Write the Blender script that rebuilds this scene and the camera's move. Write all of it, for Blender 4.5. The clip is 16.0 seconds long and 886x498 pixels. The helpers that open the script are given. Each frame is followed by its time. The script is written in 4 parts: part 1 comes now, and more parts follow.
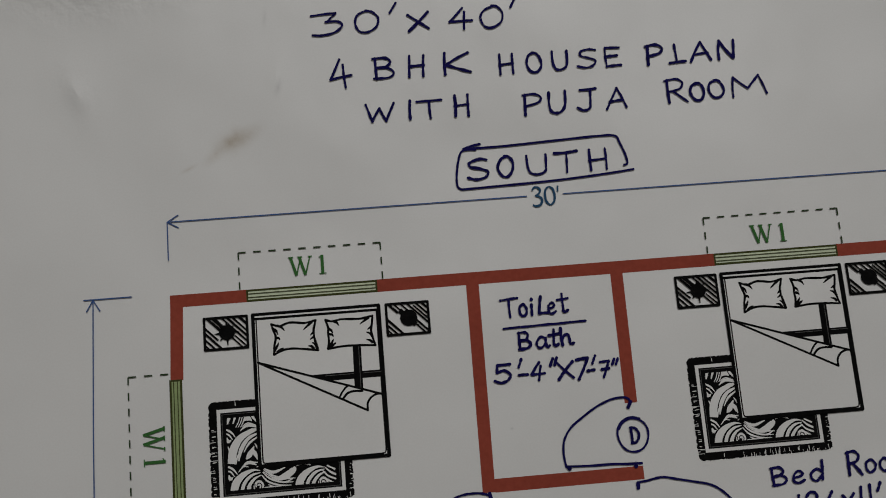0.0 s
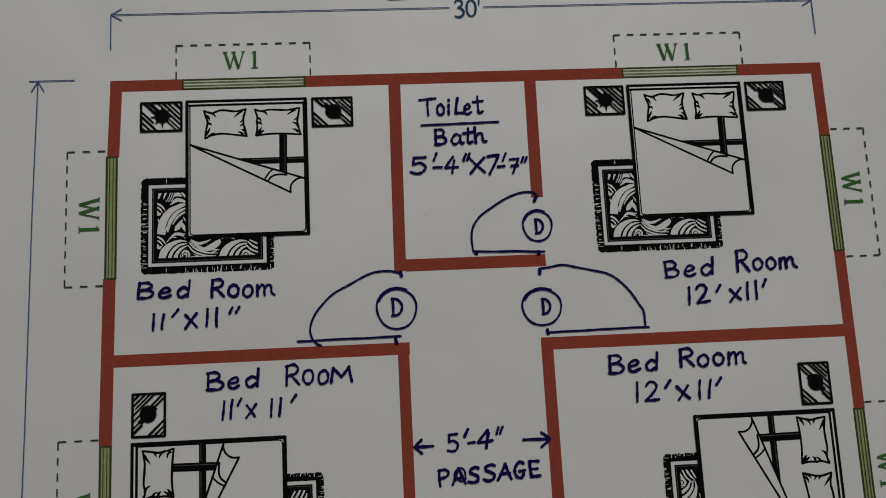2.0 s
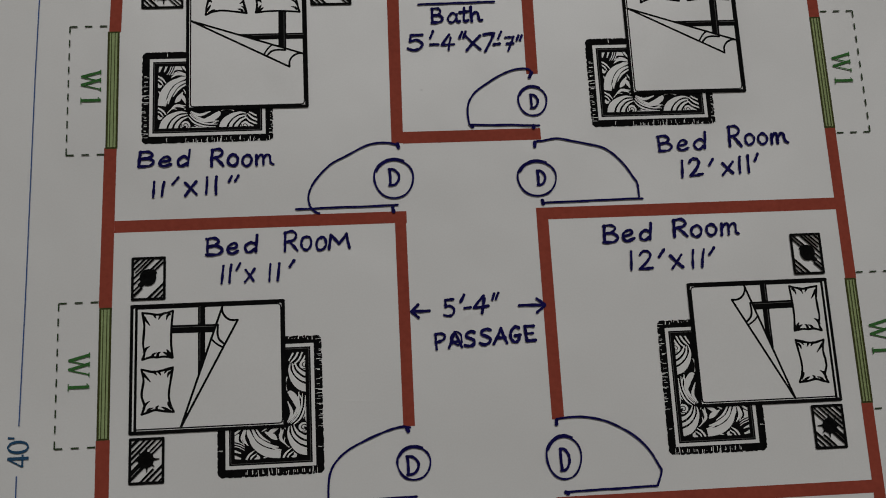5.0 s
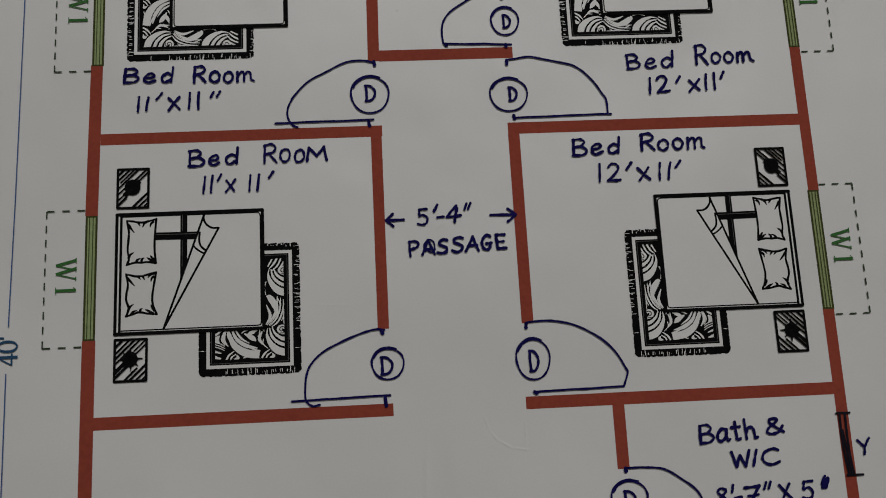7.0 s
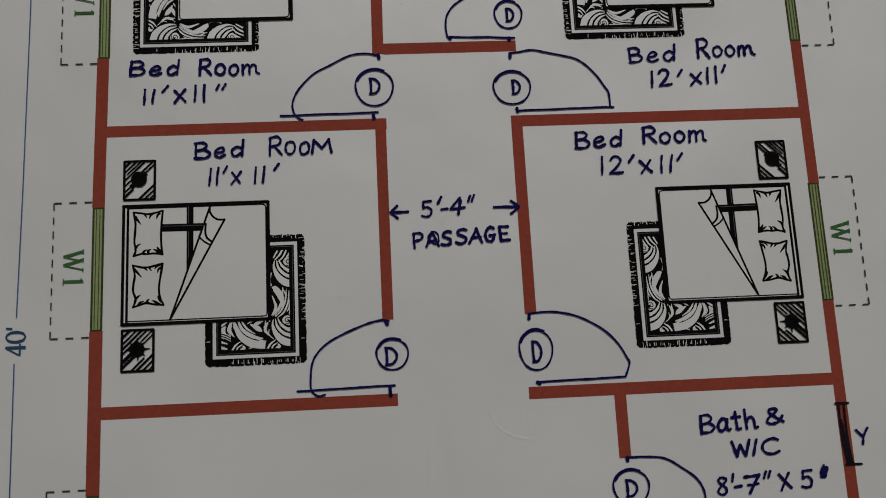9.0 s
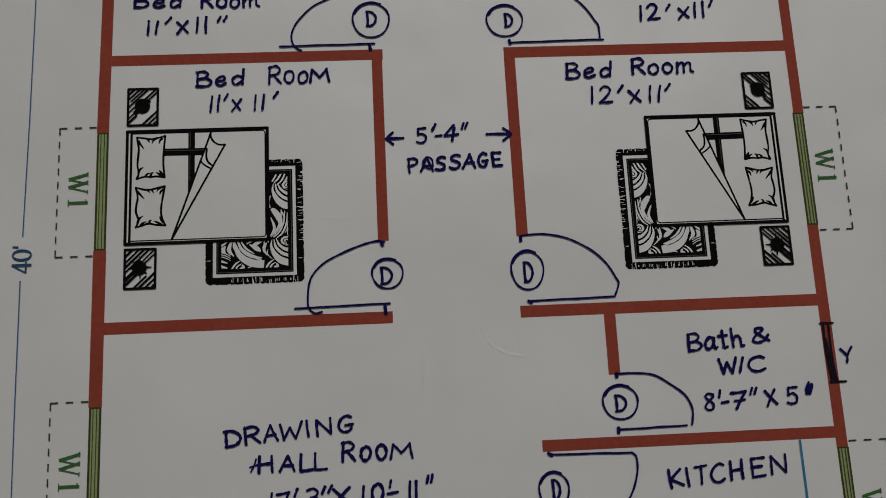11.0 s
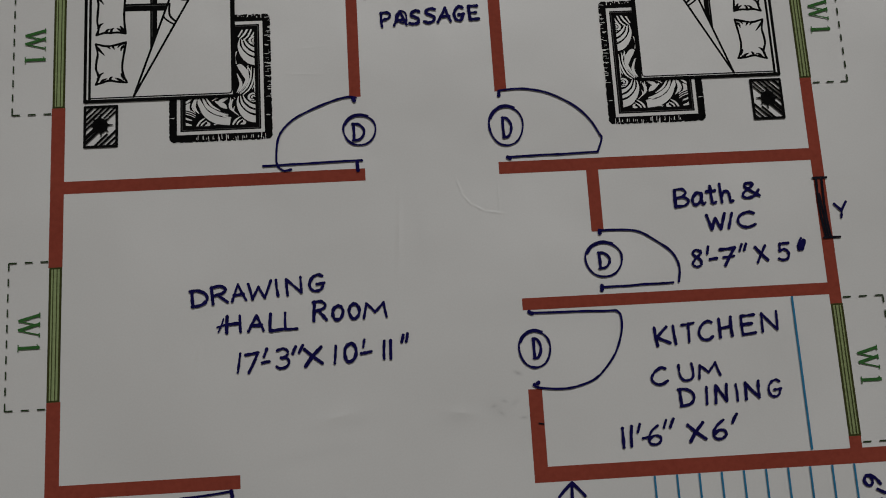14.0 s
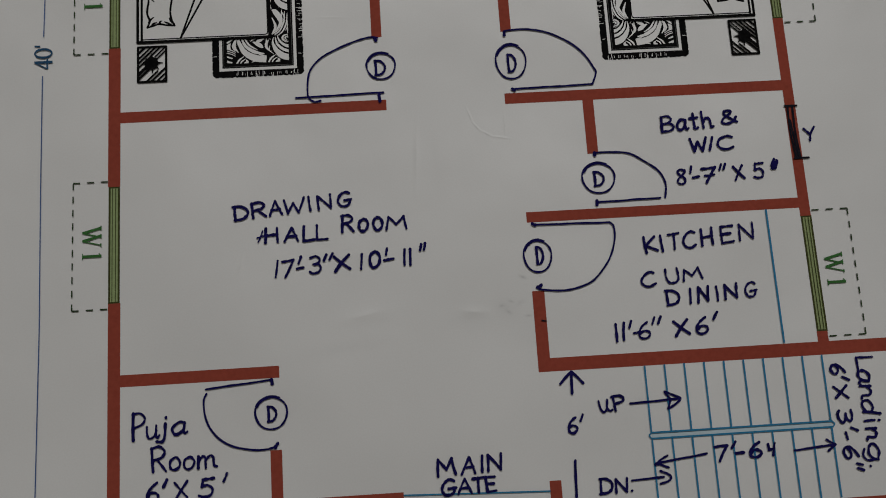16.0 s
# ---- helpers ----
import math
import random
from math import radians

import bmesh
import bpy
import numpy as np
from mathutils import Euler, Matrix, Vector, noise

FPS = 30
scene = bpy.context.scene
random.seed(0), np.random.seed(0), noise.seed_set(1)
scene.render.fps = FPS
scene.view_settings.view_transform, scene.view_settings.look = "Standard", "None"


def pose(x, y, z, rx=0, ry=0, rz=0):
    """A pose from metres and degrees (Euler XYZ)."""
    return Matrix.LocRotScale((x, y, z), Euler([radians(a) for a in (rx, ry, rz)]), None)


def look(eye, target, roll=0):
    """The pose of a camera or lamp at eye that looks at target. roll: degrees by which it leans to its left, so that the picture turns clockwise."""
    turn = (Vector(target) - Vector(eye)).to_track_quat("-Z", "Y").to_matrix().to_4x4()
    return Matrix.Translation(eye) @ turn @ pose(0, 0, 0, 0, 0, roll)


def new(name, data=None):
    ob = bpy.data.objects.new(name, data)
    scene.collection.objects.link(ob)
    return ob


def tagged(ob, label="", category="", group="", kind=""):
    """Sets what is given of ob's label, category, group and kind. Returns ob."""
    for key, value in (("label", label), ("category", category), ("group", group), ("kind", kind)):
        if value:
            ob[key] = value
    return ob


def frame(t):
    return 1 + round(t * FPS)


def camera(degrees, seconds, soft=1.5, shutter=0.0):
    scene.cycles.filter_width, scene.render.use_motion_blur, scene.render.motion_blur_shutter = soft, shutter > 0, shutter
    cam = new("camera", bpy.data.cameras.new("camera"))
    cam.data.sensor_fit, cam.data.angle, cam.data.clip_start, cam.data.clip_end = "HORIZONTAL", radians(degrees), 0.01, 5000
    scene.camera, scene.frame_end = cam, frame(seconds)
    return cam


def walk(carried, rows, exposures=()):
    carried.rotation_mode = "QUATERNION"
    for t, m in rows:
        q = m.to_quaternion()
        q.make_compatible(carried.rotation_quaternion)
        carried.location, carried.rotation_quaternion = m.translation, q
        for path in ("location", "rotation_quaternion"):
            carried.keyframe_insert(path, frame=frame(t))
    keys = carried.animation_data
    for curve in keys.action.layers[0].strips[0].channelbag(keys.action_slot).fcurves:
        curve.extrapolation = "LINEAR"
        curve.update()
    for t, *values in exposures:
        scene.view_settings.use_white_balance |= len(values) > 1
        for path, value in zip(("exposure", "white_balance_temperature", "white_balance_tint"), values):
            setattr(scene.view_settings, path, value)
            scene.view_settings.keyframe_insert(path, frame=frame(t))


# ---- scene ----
# A printed and hand-lettered house plan on a sheet of paper, filmed from about 19 cm above.
cam = camera(50.0, 16.0, soft=1.0)
PATH = [
    (0, pose(0.04176, -0.02836, 0.18290, 10.603, -2.634, -4.863)),
    (0.2, pose(0.04406, -0.03347, 0.18245, 10.749, -2.620, -4.862)),
    (0.5, pose(0.04665, -0.04069, 0.18274, 10.493, -2.651, -4.831)),
    (0.7, pose(0.04614, -0.04535, 0.18469, 10.433, -3.278, -4.690)),
    (1, pose(0.04720, -0.05393, 0.18397, 10.944, -3.078, -3.998)),
    (1.2, pose(0.04846, -0.05873, 0.18349, 10.986, -3.159, -3.580)),
    (1.5, pose(0.05282, -0.06278, 0.18495, 10.634, -3.168, -3.172)),
    (1.7, pose(0.05320, -0.06714, 0.18574, 10.671, -3.327, -3.079)),
    (2, pose(0.05385, -0.07250, 0.18891, 10.607, -3.331, -2.849)),
    (2.2, pose(0.05532, -0.07630, 0.19065, 10.811, -3.309, -2.771)),
    (2.5, pose(0.05582, -0.07913, 0.19138, 10.752, -3.291, -2.686)),
    (2.7, pose(0.05594, -0.08037, 0.18842, 10.858, -3.391, -2.672)),
    (3, pose(0.05672, -0.07873, 0.18747, 10.416, -3.308, -2.644)),
    (3.2, pose(0.05579, -0.08084, 0.18757, 10.898, -3.283, -2.670)),
    (3.5, pose(0.05597, -0.08251, 0.18803, 10.668, -3.251, -2.707)),
    (3.7, pose(0.05594, -0.08510, 0.18776, 10.879, -3.274, -2.703)),
    (4, pose(0.05568, -0.08657, 0.18844, 10.939, -3.476, -2.768)),
    (4.2, pose(0.05545, -0.08889, 0.18691, 11.207, -3.459, -2.794)),
    (4.5, pose(0.05462, -0.09259, 0.18665, 11.300, -3.488, -2.810)),
    (4.7, pose(0.05502, -0.09629, 0.18636, 11.568, -3.407, -2.806)),
    (5, pose(0.05302, -0.10264, 0.18567, 11.836, -3.397, -2.882)),
    (5.2, pose(0.05217, -0.10586, 0.18590, 12.112, -3.137, -2.824)),
    (7.3, pose(0.05961, -0.12268, 0.19047, 11.768, -2.758, -2.871)),
    (7.5, pose(0.05915, -0.12222, 0.19177, 11.523, -2.734, -2.763)),
    (7.7, pose(0.05805, -0.12272, 0.19207, 11.662, -2.688, -2.779)),
    (8, pose(0.05626, -0.12325, 0.18929, 11.430, -2.606, -2.770)),
    (8.2, pose(0.05777, -0.12194, 0.18973, 11.356, -2.970, -2.839)),
    (10.3, pose(0.05777, -0.13499, 0.19080, 12.436, -2.849, -2.857)),
    (10.5, pose(0.05914, -0.13868, 0.18919, 12.761, -2.676, -2.816)),
    (10.7, pose(0.05831, -0.13964, 0.19083, 12.298, -2.726, -2.744)),
    (11, pose(0.05887, -0.14280, 0.19195, 12.433, -2.712, -2.762)),
    (11.2, pose(0.05908, -0.14670, 0.19166, 12.448, -2.602, -2.756)),
    (11.5, pose(0.05841, -0.14987, 0.19218, 12.405, -2.561, -2.776)),
    (11.7, pose(0.05849, -0.15001, 0.19516, 12.436, -2.443, -2.753)),
    (12, pose(0.05899, -0.15420, 0.19577, 12.870, -2.712, -2.776)),
    (12.2, pose(0.05931, -0.15424, 0.19532, 12.520, -2.764, -2.744)),
    (12.5, pose(0.05920, -0.15622, 0.19412, 12.638, -2.660, -2.795)),
    (12.7, pose(0.06036, -0.15741, 0.19412, 12.595, -2.716, -2.764)),
    (13, pose(0.06314, -0.16324, 0.19322, 12.981, -2.711, -2.800)),
    (13.2, pose(0.06221, -0.16546, 0.19430, 12.745, -2.827, -2.969)),
    (13.5, pose(0.06325, -0.16755, 0.19143, 12.364, -2.321, -3.019)),
    (13.7, pose(0.06299, -0.16378, 0.18421, 11.648, -2.257, -3.177)),
    (13.9, pose(0.06571, -0.16386, 0.17976, 11.275, -1.957, -3.279)),
    (14, pose(0.06433, -0.16535, 0.17913, 11.214, -2.228, -3.334)),
    (14.1, pose(0.06472, -0.16740, 0.18043, 11.035, -2.085, -3.453)),
    (14.2, pose(0.06465, -0.17029, 0.18463, 11.142, -1.996, -3.373)),
    (14.5, pose(0.06267, -0.16933, 0.19413, 10.877, -1.980, -3.412)),
    (14.7, pose(0.06030, -0.17096, 0.19623, 11.433, -2.204, -3.456)),
    (15, pose(0.05943, -0.17570, 0.19444, 11.505, -2.049, -3.446)),
    (15.2, pose(0.06176, -0.17737, 0.19503, 11.327, -1.881, -3.525)),
    (15.5, pose(0.06118, -0.18146, 0.19588, 11.359, -1.881, -3.635)),
    (15.7, pose(0.06094, -0.18352, 0.19595, 11.376, -1.936, -3.653)),
    (16, pose(0.06069, -0.18751, 0.19855, 11.470, -1.799, -3.640)),
]
walk(cam, PATH, exposures=[(0.0, -0.06), (1.0, -0.045), (2.5, -0.03), (4.5, -0.02), (8.0, 0.0), (10.5, -0.01), (12.0, -0.02), (13.5, -0.05), (15.5, -0.05), (16.0, 0.0)])

CM = 0.01
MM = 0.001

# ---- world and light ----
world = bpy.data.worlds.new("world")
world.use_nodes = True
scene.world = world
sky = world.node_tree.nodes.new("ShaderNodeTexSky")
sky.sky_type = "NISHITA"
sky.sun_disc = False
sky.sun_elevation = radians(40)
world.node_tree.links.new(sky.outputs[0], world.node_tree.nodes["Background"].inputs[0])
world.node_tree.nodes["Background"].inputs[1].default_value = 0.08

# Added area lamp, out of view; its place is tuned for the sheet's brightness.
overhead = bpy.data.lights.new("unseen_area_light", "AREA")
overhead.shape = "RECTANGLE"
overhead.size, overhead.size_y = 1.2, 0.12
overhead.energy = 13.7
overhead.color = (1.0, 0.997, 1.0)
new("unseen_area_light", overhead).matrix_world = look((0.30, 0.92, 1.62), (0.08, -0.08, 0.0))

# ---- materials ----
def nodes_of(name):
    m = bpy.data.materials.new(name)
    m.use_nodes = True
    nt = m.node_tree
    return m, nt, nt.nodes["Principled BSDF"]


def ramp(nt, src, stops):
    r = nt.nodes.new("ShaderNodeValToRGB")
    while len(r.color_ramp.elements) < len(stops):
        r.color_ramp.elements.new(0.5)
    for e, (at, col) in zip(r.color_ramp.elements, stops):
        e.position, e.color = at, (*col, 1)
    nt.links.new(src, r.inputs[0])
    return r.outputs[0]


def noisy(nt, scale, detail=4.0, rough=0.55, stretch=(1, 1, 1), shift=(0, 0, 0)):
    tc = nt.nodes.new("ShaderNodeNewGeometry")
    mp = nt.nodes.new("ShaderNodeMapping")
    mp.inputs["Scale"].default_value = stretch
    mp.inputs["Location"].default_value = shift
    nt.links.new(tc.outputs["Position"], mp.inputs["Vector"])
    n = nt.nodes.new("ShaderNodeTexNoise")
    n.inputs["Scale"].default_value, n.inputs["Detail"].default_value, n.inputs["Roughness"].default_value = scale, detail, rough
    nt.links.new(mp.outputs[0], n.inputs["Vector"])
    return n.outputs[0]


def mix(nt, fac, a, b, mode="MIX"):
    n = nt.nodes.new("ShaderNodeMix")
    n.data_type, n.blend_type = "RGBA", mode
    for socket, v in ((n.inputs[0], fac), (n.inputs[6], a), (n.inputs[7], b)):
        if isinstance(v, (int, float)):
            socket.default_value = v
        elif isinstance(v, tuple):
            socket.default_value = (*v, 1)
        else:
            nt.links.new(v, socket)
    return n.outputs[2]


def bump(nt, bsdf, height, distance, strength=1.0):
    b = nt.nodes.new("ShaderNodeBump")
    b.inputs["Distance"].default_value, b.inputs["Strength"].default_value = distance, strength
    nt.links.new(height, b.inputs["Height"])
    nt.links.new(b.outputs[0], bsdf.inputs["Normal"])


def add(nt, a, b, wa=1.0, wb=1.0):
    n1, n2 = nt.nodes.new("ShaderNodeMath"), nt.nodes.new("ShaderNodeMath")
    n1.operation, n2.operation = "MULTIPLY", "MULTIPLY_ADD"
    nt.links.new(a, n1.inputs[0])
    n1.inputs[1].default_value = wa
    nt.links.new(b, n2.inputs[0])
    n2.inputs[1].default_value = wb
    nt.links.new(n1.outputs[0], n2.inputs[2])
    return n2.outputs[0]


def patch(nt, cx, cy, rx, ry, turn, ragged=0.35, grain=260.0):
    """An oval patch on the sheet, in centimetres: 1 in its middle, falling to 0 at its ragged rim."""
    geo, mp = nt.nodes.new("ShaderNodeNewGeometry"), nt.nodes.new("ShaderNodeMapping")
    mp.vector_type = "TEXTURE"
    mp.inputs["Location"].default_value = (cx * CM, cy * CM, 0)
    mp.inputs["Rotation"].default_value = (0, 0, radians(turn))
    mp.inputs["Scale"].default_value = (rx * CM, ry * CM, 1)
    nt.links.new(geo.outputs["Position"], mp.inputs["Vector"])
    g = nt.nodes.new("ShaderNodeTexGradient")
    g.gradient_type = "QUADRATIC_SPHERE"
    nt.links.new(mp.outputs[0], g.inputs["Vector"])
    n = noisy(nt, grain, 4, 0.6)
    spread = nt.nodes.new("ShaderNodeMapRange")
    spread.inputs["From Min"].default_value, spread.inputs["From Max"].default_value = 0.5 - ragged * 0.4, 0.5 + ragged * 0.4
    nt.links.new(n, spread.inputs["Value"])
    low = nt.nodes.new("ShaderNodeMath")
    low.operation = "MULTIPLY_ADD"
    nt.links.new(spread.outputs[0], low.inputs[0])
    low.inputs[1].default_value, low.inputs[2].default_value = ragged, 1 - ragged
    out = nt.nodes.new("ShaderNodeMath")
    out.operation = "MULTIPLY"
    nt.links.new(g.outputs["Fac"], out.inputs[0])
    nt.links.new(low.outputs[0], out.inputs[1])
    return out.outputs[0]


def scaled(nt, value, k):
    n = nt.nodes.new("ShaderNodeMath")
    n.operation, n.use_clamp = "MULTIPLY", True
    nt.links.new(value, n.inputs[0])
    n.inputs[1].default_value = k
    return n.outputs[0]


def paper_material(name, base):
    """Office paper: fine fibres, faint cloudy toning, a brown stain, rubbed spots, painted crease shade, slow waves,
    dents and creases.
    """
    m, nt, b = nodes_of(name)
    cloud = noisy(nt, 28, 3)
    fibre = noisy(nt, 2600, 3, 0.6)
    tone = ramp(nt, cloud, [(0.3, tuple(c * 0.965 for c in base)), (0.7, base)])
    grain = ramp(nt, fibre, [(0.3, (0.965, 0.965, 0.96)), (0.7, (1, 1, 1))])
    col = mix(nt, 1.0, tone, grain, "MULTIPLY")
    # brown stain beside the title, with a thin tail
    for cx, cy, rx, ry, turn, k in ((1.32, 2.98, 0.68, 0.42, 25, 0.8), (1.36, 3.02, 0.40, 0.26, 40, 1.0), (1.66, 3.12, 0.50, 0.26, 30, 0.55), (1.0, 2.76, 0.50, 0.20, 42, 0.7), (0.45, 2.48, 0.30, 0.08, 25, 0.6)):
        col = mix(nt, scaled(nt, patch(nt, cx, cy, rx, ry, turn, 0.8, 420), k), col, (0.44, 0.37, 0.28))
    # greyish rubbed and handled spots; the first three put crease shade into the colour
    for cx, cy, rx, ry, turn, k in ((2.28, 4.05, 0.36, 0.12, 75, 0.5), (2.08, 5.55, 0.35, 0.09, 85, 0.45), (-1.75, 4.0, 1.1, 0.35, -65, 0.28),
                                    (4.8, -16.75, 1.6, 0.30, 8, 0.16), (6.9, -12.6, 0.5, 1.6, 5, 0.10), (8.2, -16.1, 0.5, 0.35, -30, 0.3), (8.60, -15.47, 0.16, 0.07, -25, 0.9), (8.32, -15.98, 0.13, 0.06, -20, 0.8), (8.25, -16.20, 0.13, 0.07, -35, 0.8),
                                    (8.66, -16.30, 0.14, 0.06, 0, 0.7), (8.11, -16.06, 0.10, 0.06, 10, 0.7), (8.50, -16.02, 0.22, 0.10, 30, 0.4), (5.6, -16.2, 1.0, 0.35, 10, 0.14), (7.3, -16.3, 0.8, 0.4, 0, 0.16), (12.58, -0.31, 0.05, 0.03, 10, 0.9), (6.32, -3.05, 0.06, 0.05, 0, 0.6)):
        col = mix(nt, scaled(nt, patch(nt, cx, cy, rx, ry, turn, 0.8, 150), k), col, (0.40, 0.39, 0.38))
    nt.links.new(col, b.inputs["Base Color"])
    b.inputs["Roughness"].default_value = 0.42
    b.inputs["Specular IOR Level"].default_value = 0.33
    wave = noisy(nt, 14, 2, 0.4)
    dent = noisy(nt, 70, 2, 0.5, (1, 0.7, 1))
    h = add(nt, add(nt, wave, dent, 1.0, 0.09), fibre, 1.0, 0.0012)
    # creases pressed into the sheet
    for cx, cy, rx, ry, turn, k in ((7.72, -11.80, 0.28, 0.05, -72, 0.015), (7.86, -12.08, 0.24, 0.05, -52, 0.017), (8.08, -12.25, 0.24, 0.05, -32, 0.017), (8.38, -12.35, 0.30, 0.05, -10, 0.015), (8.48, -12.05, 0.42, 0.045, 88, 0.014), (2.25, 4.3, 1.5, 0.35, 80, 0.03),
                                    (-1.7, 4.2, 1.8, 0.75, -65, 0.08), (-1.2, 7.2, 3.8, 2.2, 4, 0.7), (4.9, -8.8, 0.55, 0.05, 3, 0.004), (6.5, -12.7, 1.4, 0.10, 86, 0.03), (2.65, -14.9, 0.35, 0.08, 75, 0.03),
                                    (5.2, -16.1, 0.9, 0.22, 12, 0.03), (7.5, -16.15, 0.6, 0.20, -8, 0.03), (4.75, -9.35, 0.75, 0.05, -3, 0.005), (7.0, -7.80, 0.30, 0.10, 40, 0.012), (8.98, -7.58, 0.18, 0.08, 60, 0.012)):
        h = add(nt, h, patch(nt, cx, cy, rx, ry, turn, 0.3, 90), 1.0, k)
    bump(nt, b, h, 0.0045)
    return m


def ink_material(name, base, vary=0.18, rough=0.75, grain_scale=900.0):
    """Toner or pen ink soaked into paper: slightly uneven cover."""
    m, nt, b = nodes_of(name)
    g = noisy(nt, grain_scale, 4, 0.6)
    big = noisy(nt, 60, 2)
    c1 = ramp(nt, g, [(0.25, tuple(min(1, c * (1 + vary) + 0.012 * vary) for c in base)), (0.75, tuple(c * (1 - vary) for c in base))])
    c2 = ramp(nt, big, [(0.3, (0.9, 0.9, 0.9)), (0.7, (1, 1, 1))])
    nt.links.new(mix(nt, 1.0, c1, c2, "MULTIPLY"), b.inputs["Base Color"])
    b.inputs["Roughness"].default_value = rough
    b.inputs["Specular IOR Level"].default_value = 0.03
    bump(nt, b, g, 0.00001)
    return m


def wall_paint(name, base):
    m, nt, b = nodes_of(name)
    n = noisy(nt, 3, 5)
    nt.links.new(ramp(nt, n, [(0.3, tuple(c * 0.93 for c in base)), (0.7, base)]), b.inputs["Base Color"])
    b.inputs["Roughness"].default_value = 0.85
    bump(nt, b, noisy(nt, 240, 4), 0.0006)
    return m


def wood_material(name):
    m, nt, b = nodes_of(name)
    n = noisy(nt, 6, 6, 0.6, (1, 14, 6))
    nt.links.new(ramp(nt, n, [(0.3, (0.10, 0.05, 0.025)), (0.7, (0.22, 0.12, 0.06))]), b.inputs["Base Color"])
    b.inputs["Roughness"].default_value = 0.4
    bump(nt, b, n, 0.0004)
    return m


PAPER = paper_material("paper", (0.80, 0.795, 0.775))
BRICK_RED = ink_material("brick_red_print", (0.325, 0.066, 0.042), 0.12)
PALE_GREEN = ink_material("pale_green_print", (0.66, 0.73, 0.52), 0.12)
LEAF_GREEN = ink_material("leaf_green_print", (0.33, 0.41, 0.19), 0.14)
OLIVE_GREEN = ink_material("olive_green_print", (0.32, 0.385, 0.175), 0.14)
DARK_GREEN = ink_material("dark_green_print", (0.048, 0.160, 0.042), 0.15)
OLIVE_LINE = ink_material("olive_line_print", (0.06, 0.065, 0.022), 0.15)
BLACK = ink_material("black_print", (0.0035, 0.0035, 0.0035), 0.3)
DASH_INK = ink_material("dash_print", (0.038, 0.062, 0.03), 0.2)
DIM_BLUE = ink_material("blue_dimension_print", (0.06, 0.115, 0.29), 0.15)
DIM_TEAL = ink_material("teal_text_print", (0.028, 0.085, 0.17), 0.15)
STAIR_BLUE = ink_material("cyan_blue_print", (0.036, 0.21, 0.38), 0.15)
RAIL_TINT = ink_material("pale_blue_print", (0.56, 0.68, 0.72), 0.06)
PEN = ink_material("blue_black_pen_ink", (0.0065, 0.005, 0.078), 0.35, 0.7, 500)
PEN_BLACK = ink_material("black_pen_ink", (0.012, 0.011, 0.018), 0.3, 0.7, 500)
FAINT = ink_material("dark_grey_print", (0.13, 0.13, 0.125), 0.2)
LIMEWASH = wall_paint("off_white_wall_paint", (0.72, 0.70, 0.66))
FLOOR_GREY = wall_paint("grey_floor", (0.35, 0.33, 0.30))
WOOD = wood_material("dark_table_wood")


# ---- building helpers ----
def mesh_of(name, bm, material):
    me = bpy.data.meshes.new(name)
    bm.normal_update()
    bm.to_mesh(me)
    bm.free()
    me.materials.append(material)
    return me


def part(name, bm, material, parent, label=""):
    ob = new(name, mesh_of(name, bm, material))
    ob.parent = parent
    return tagged(ob, label)


def box(bm, lo, hi, bevel=0.0):
    r = bmesh.ops.create_cube(bm, size=1.0)
    size = [h - l for l, h in zip(lo, hi)]
    mid = [(h + l) / 2 for l, h in zip(lo, hi)]
    bmesh.ops.transform(bm, matrix=Matrix.LocRotScale(mid, None, size), verts=r["verts"])
    if bevel:
        edges = list({e for v in r["verts"] for e in v.link_edges})
        bmesh.ops.bevel(bm, geom=edges, offset=bevel, segments=2, affect="EDGES")


# Heights of the printed and written layers over the sheet.
Z_WALL, Z_RUG, Z_BED, Z_LINE, Z_PEN = 0.03 * MM, 0.04 * MM, 0.24 * MM, 0.27 * MM, 0.29 * MM
STEP = 0.00015 * MM


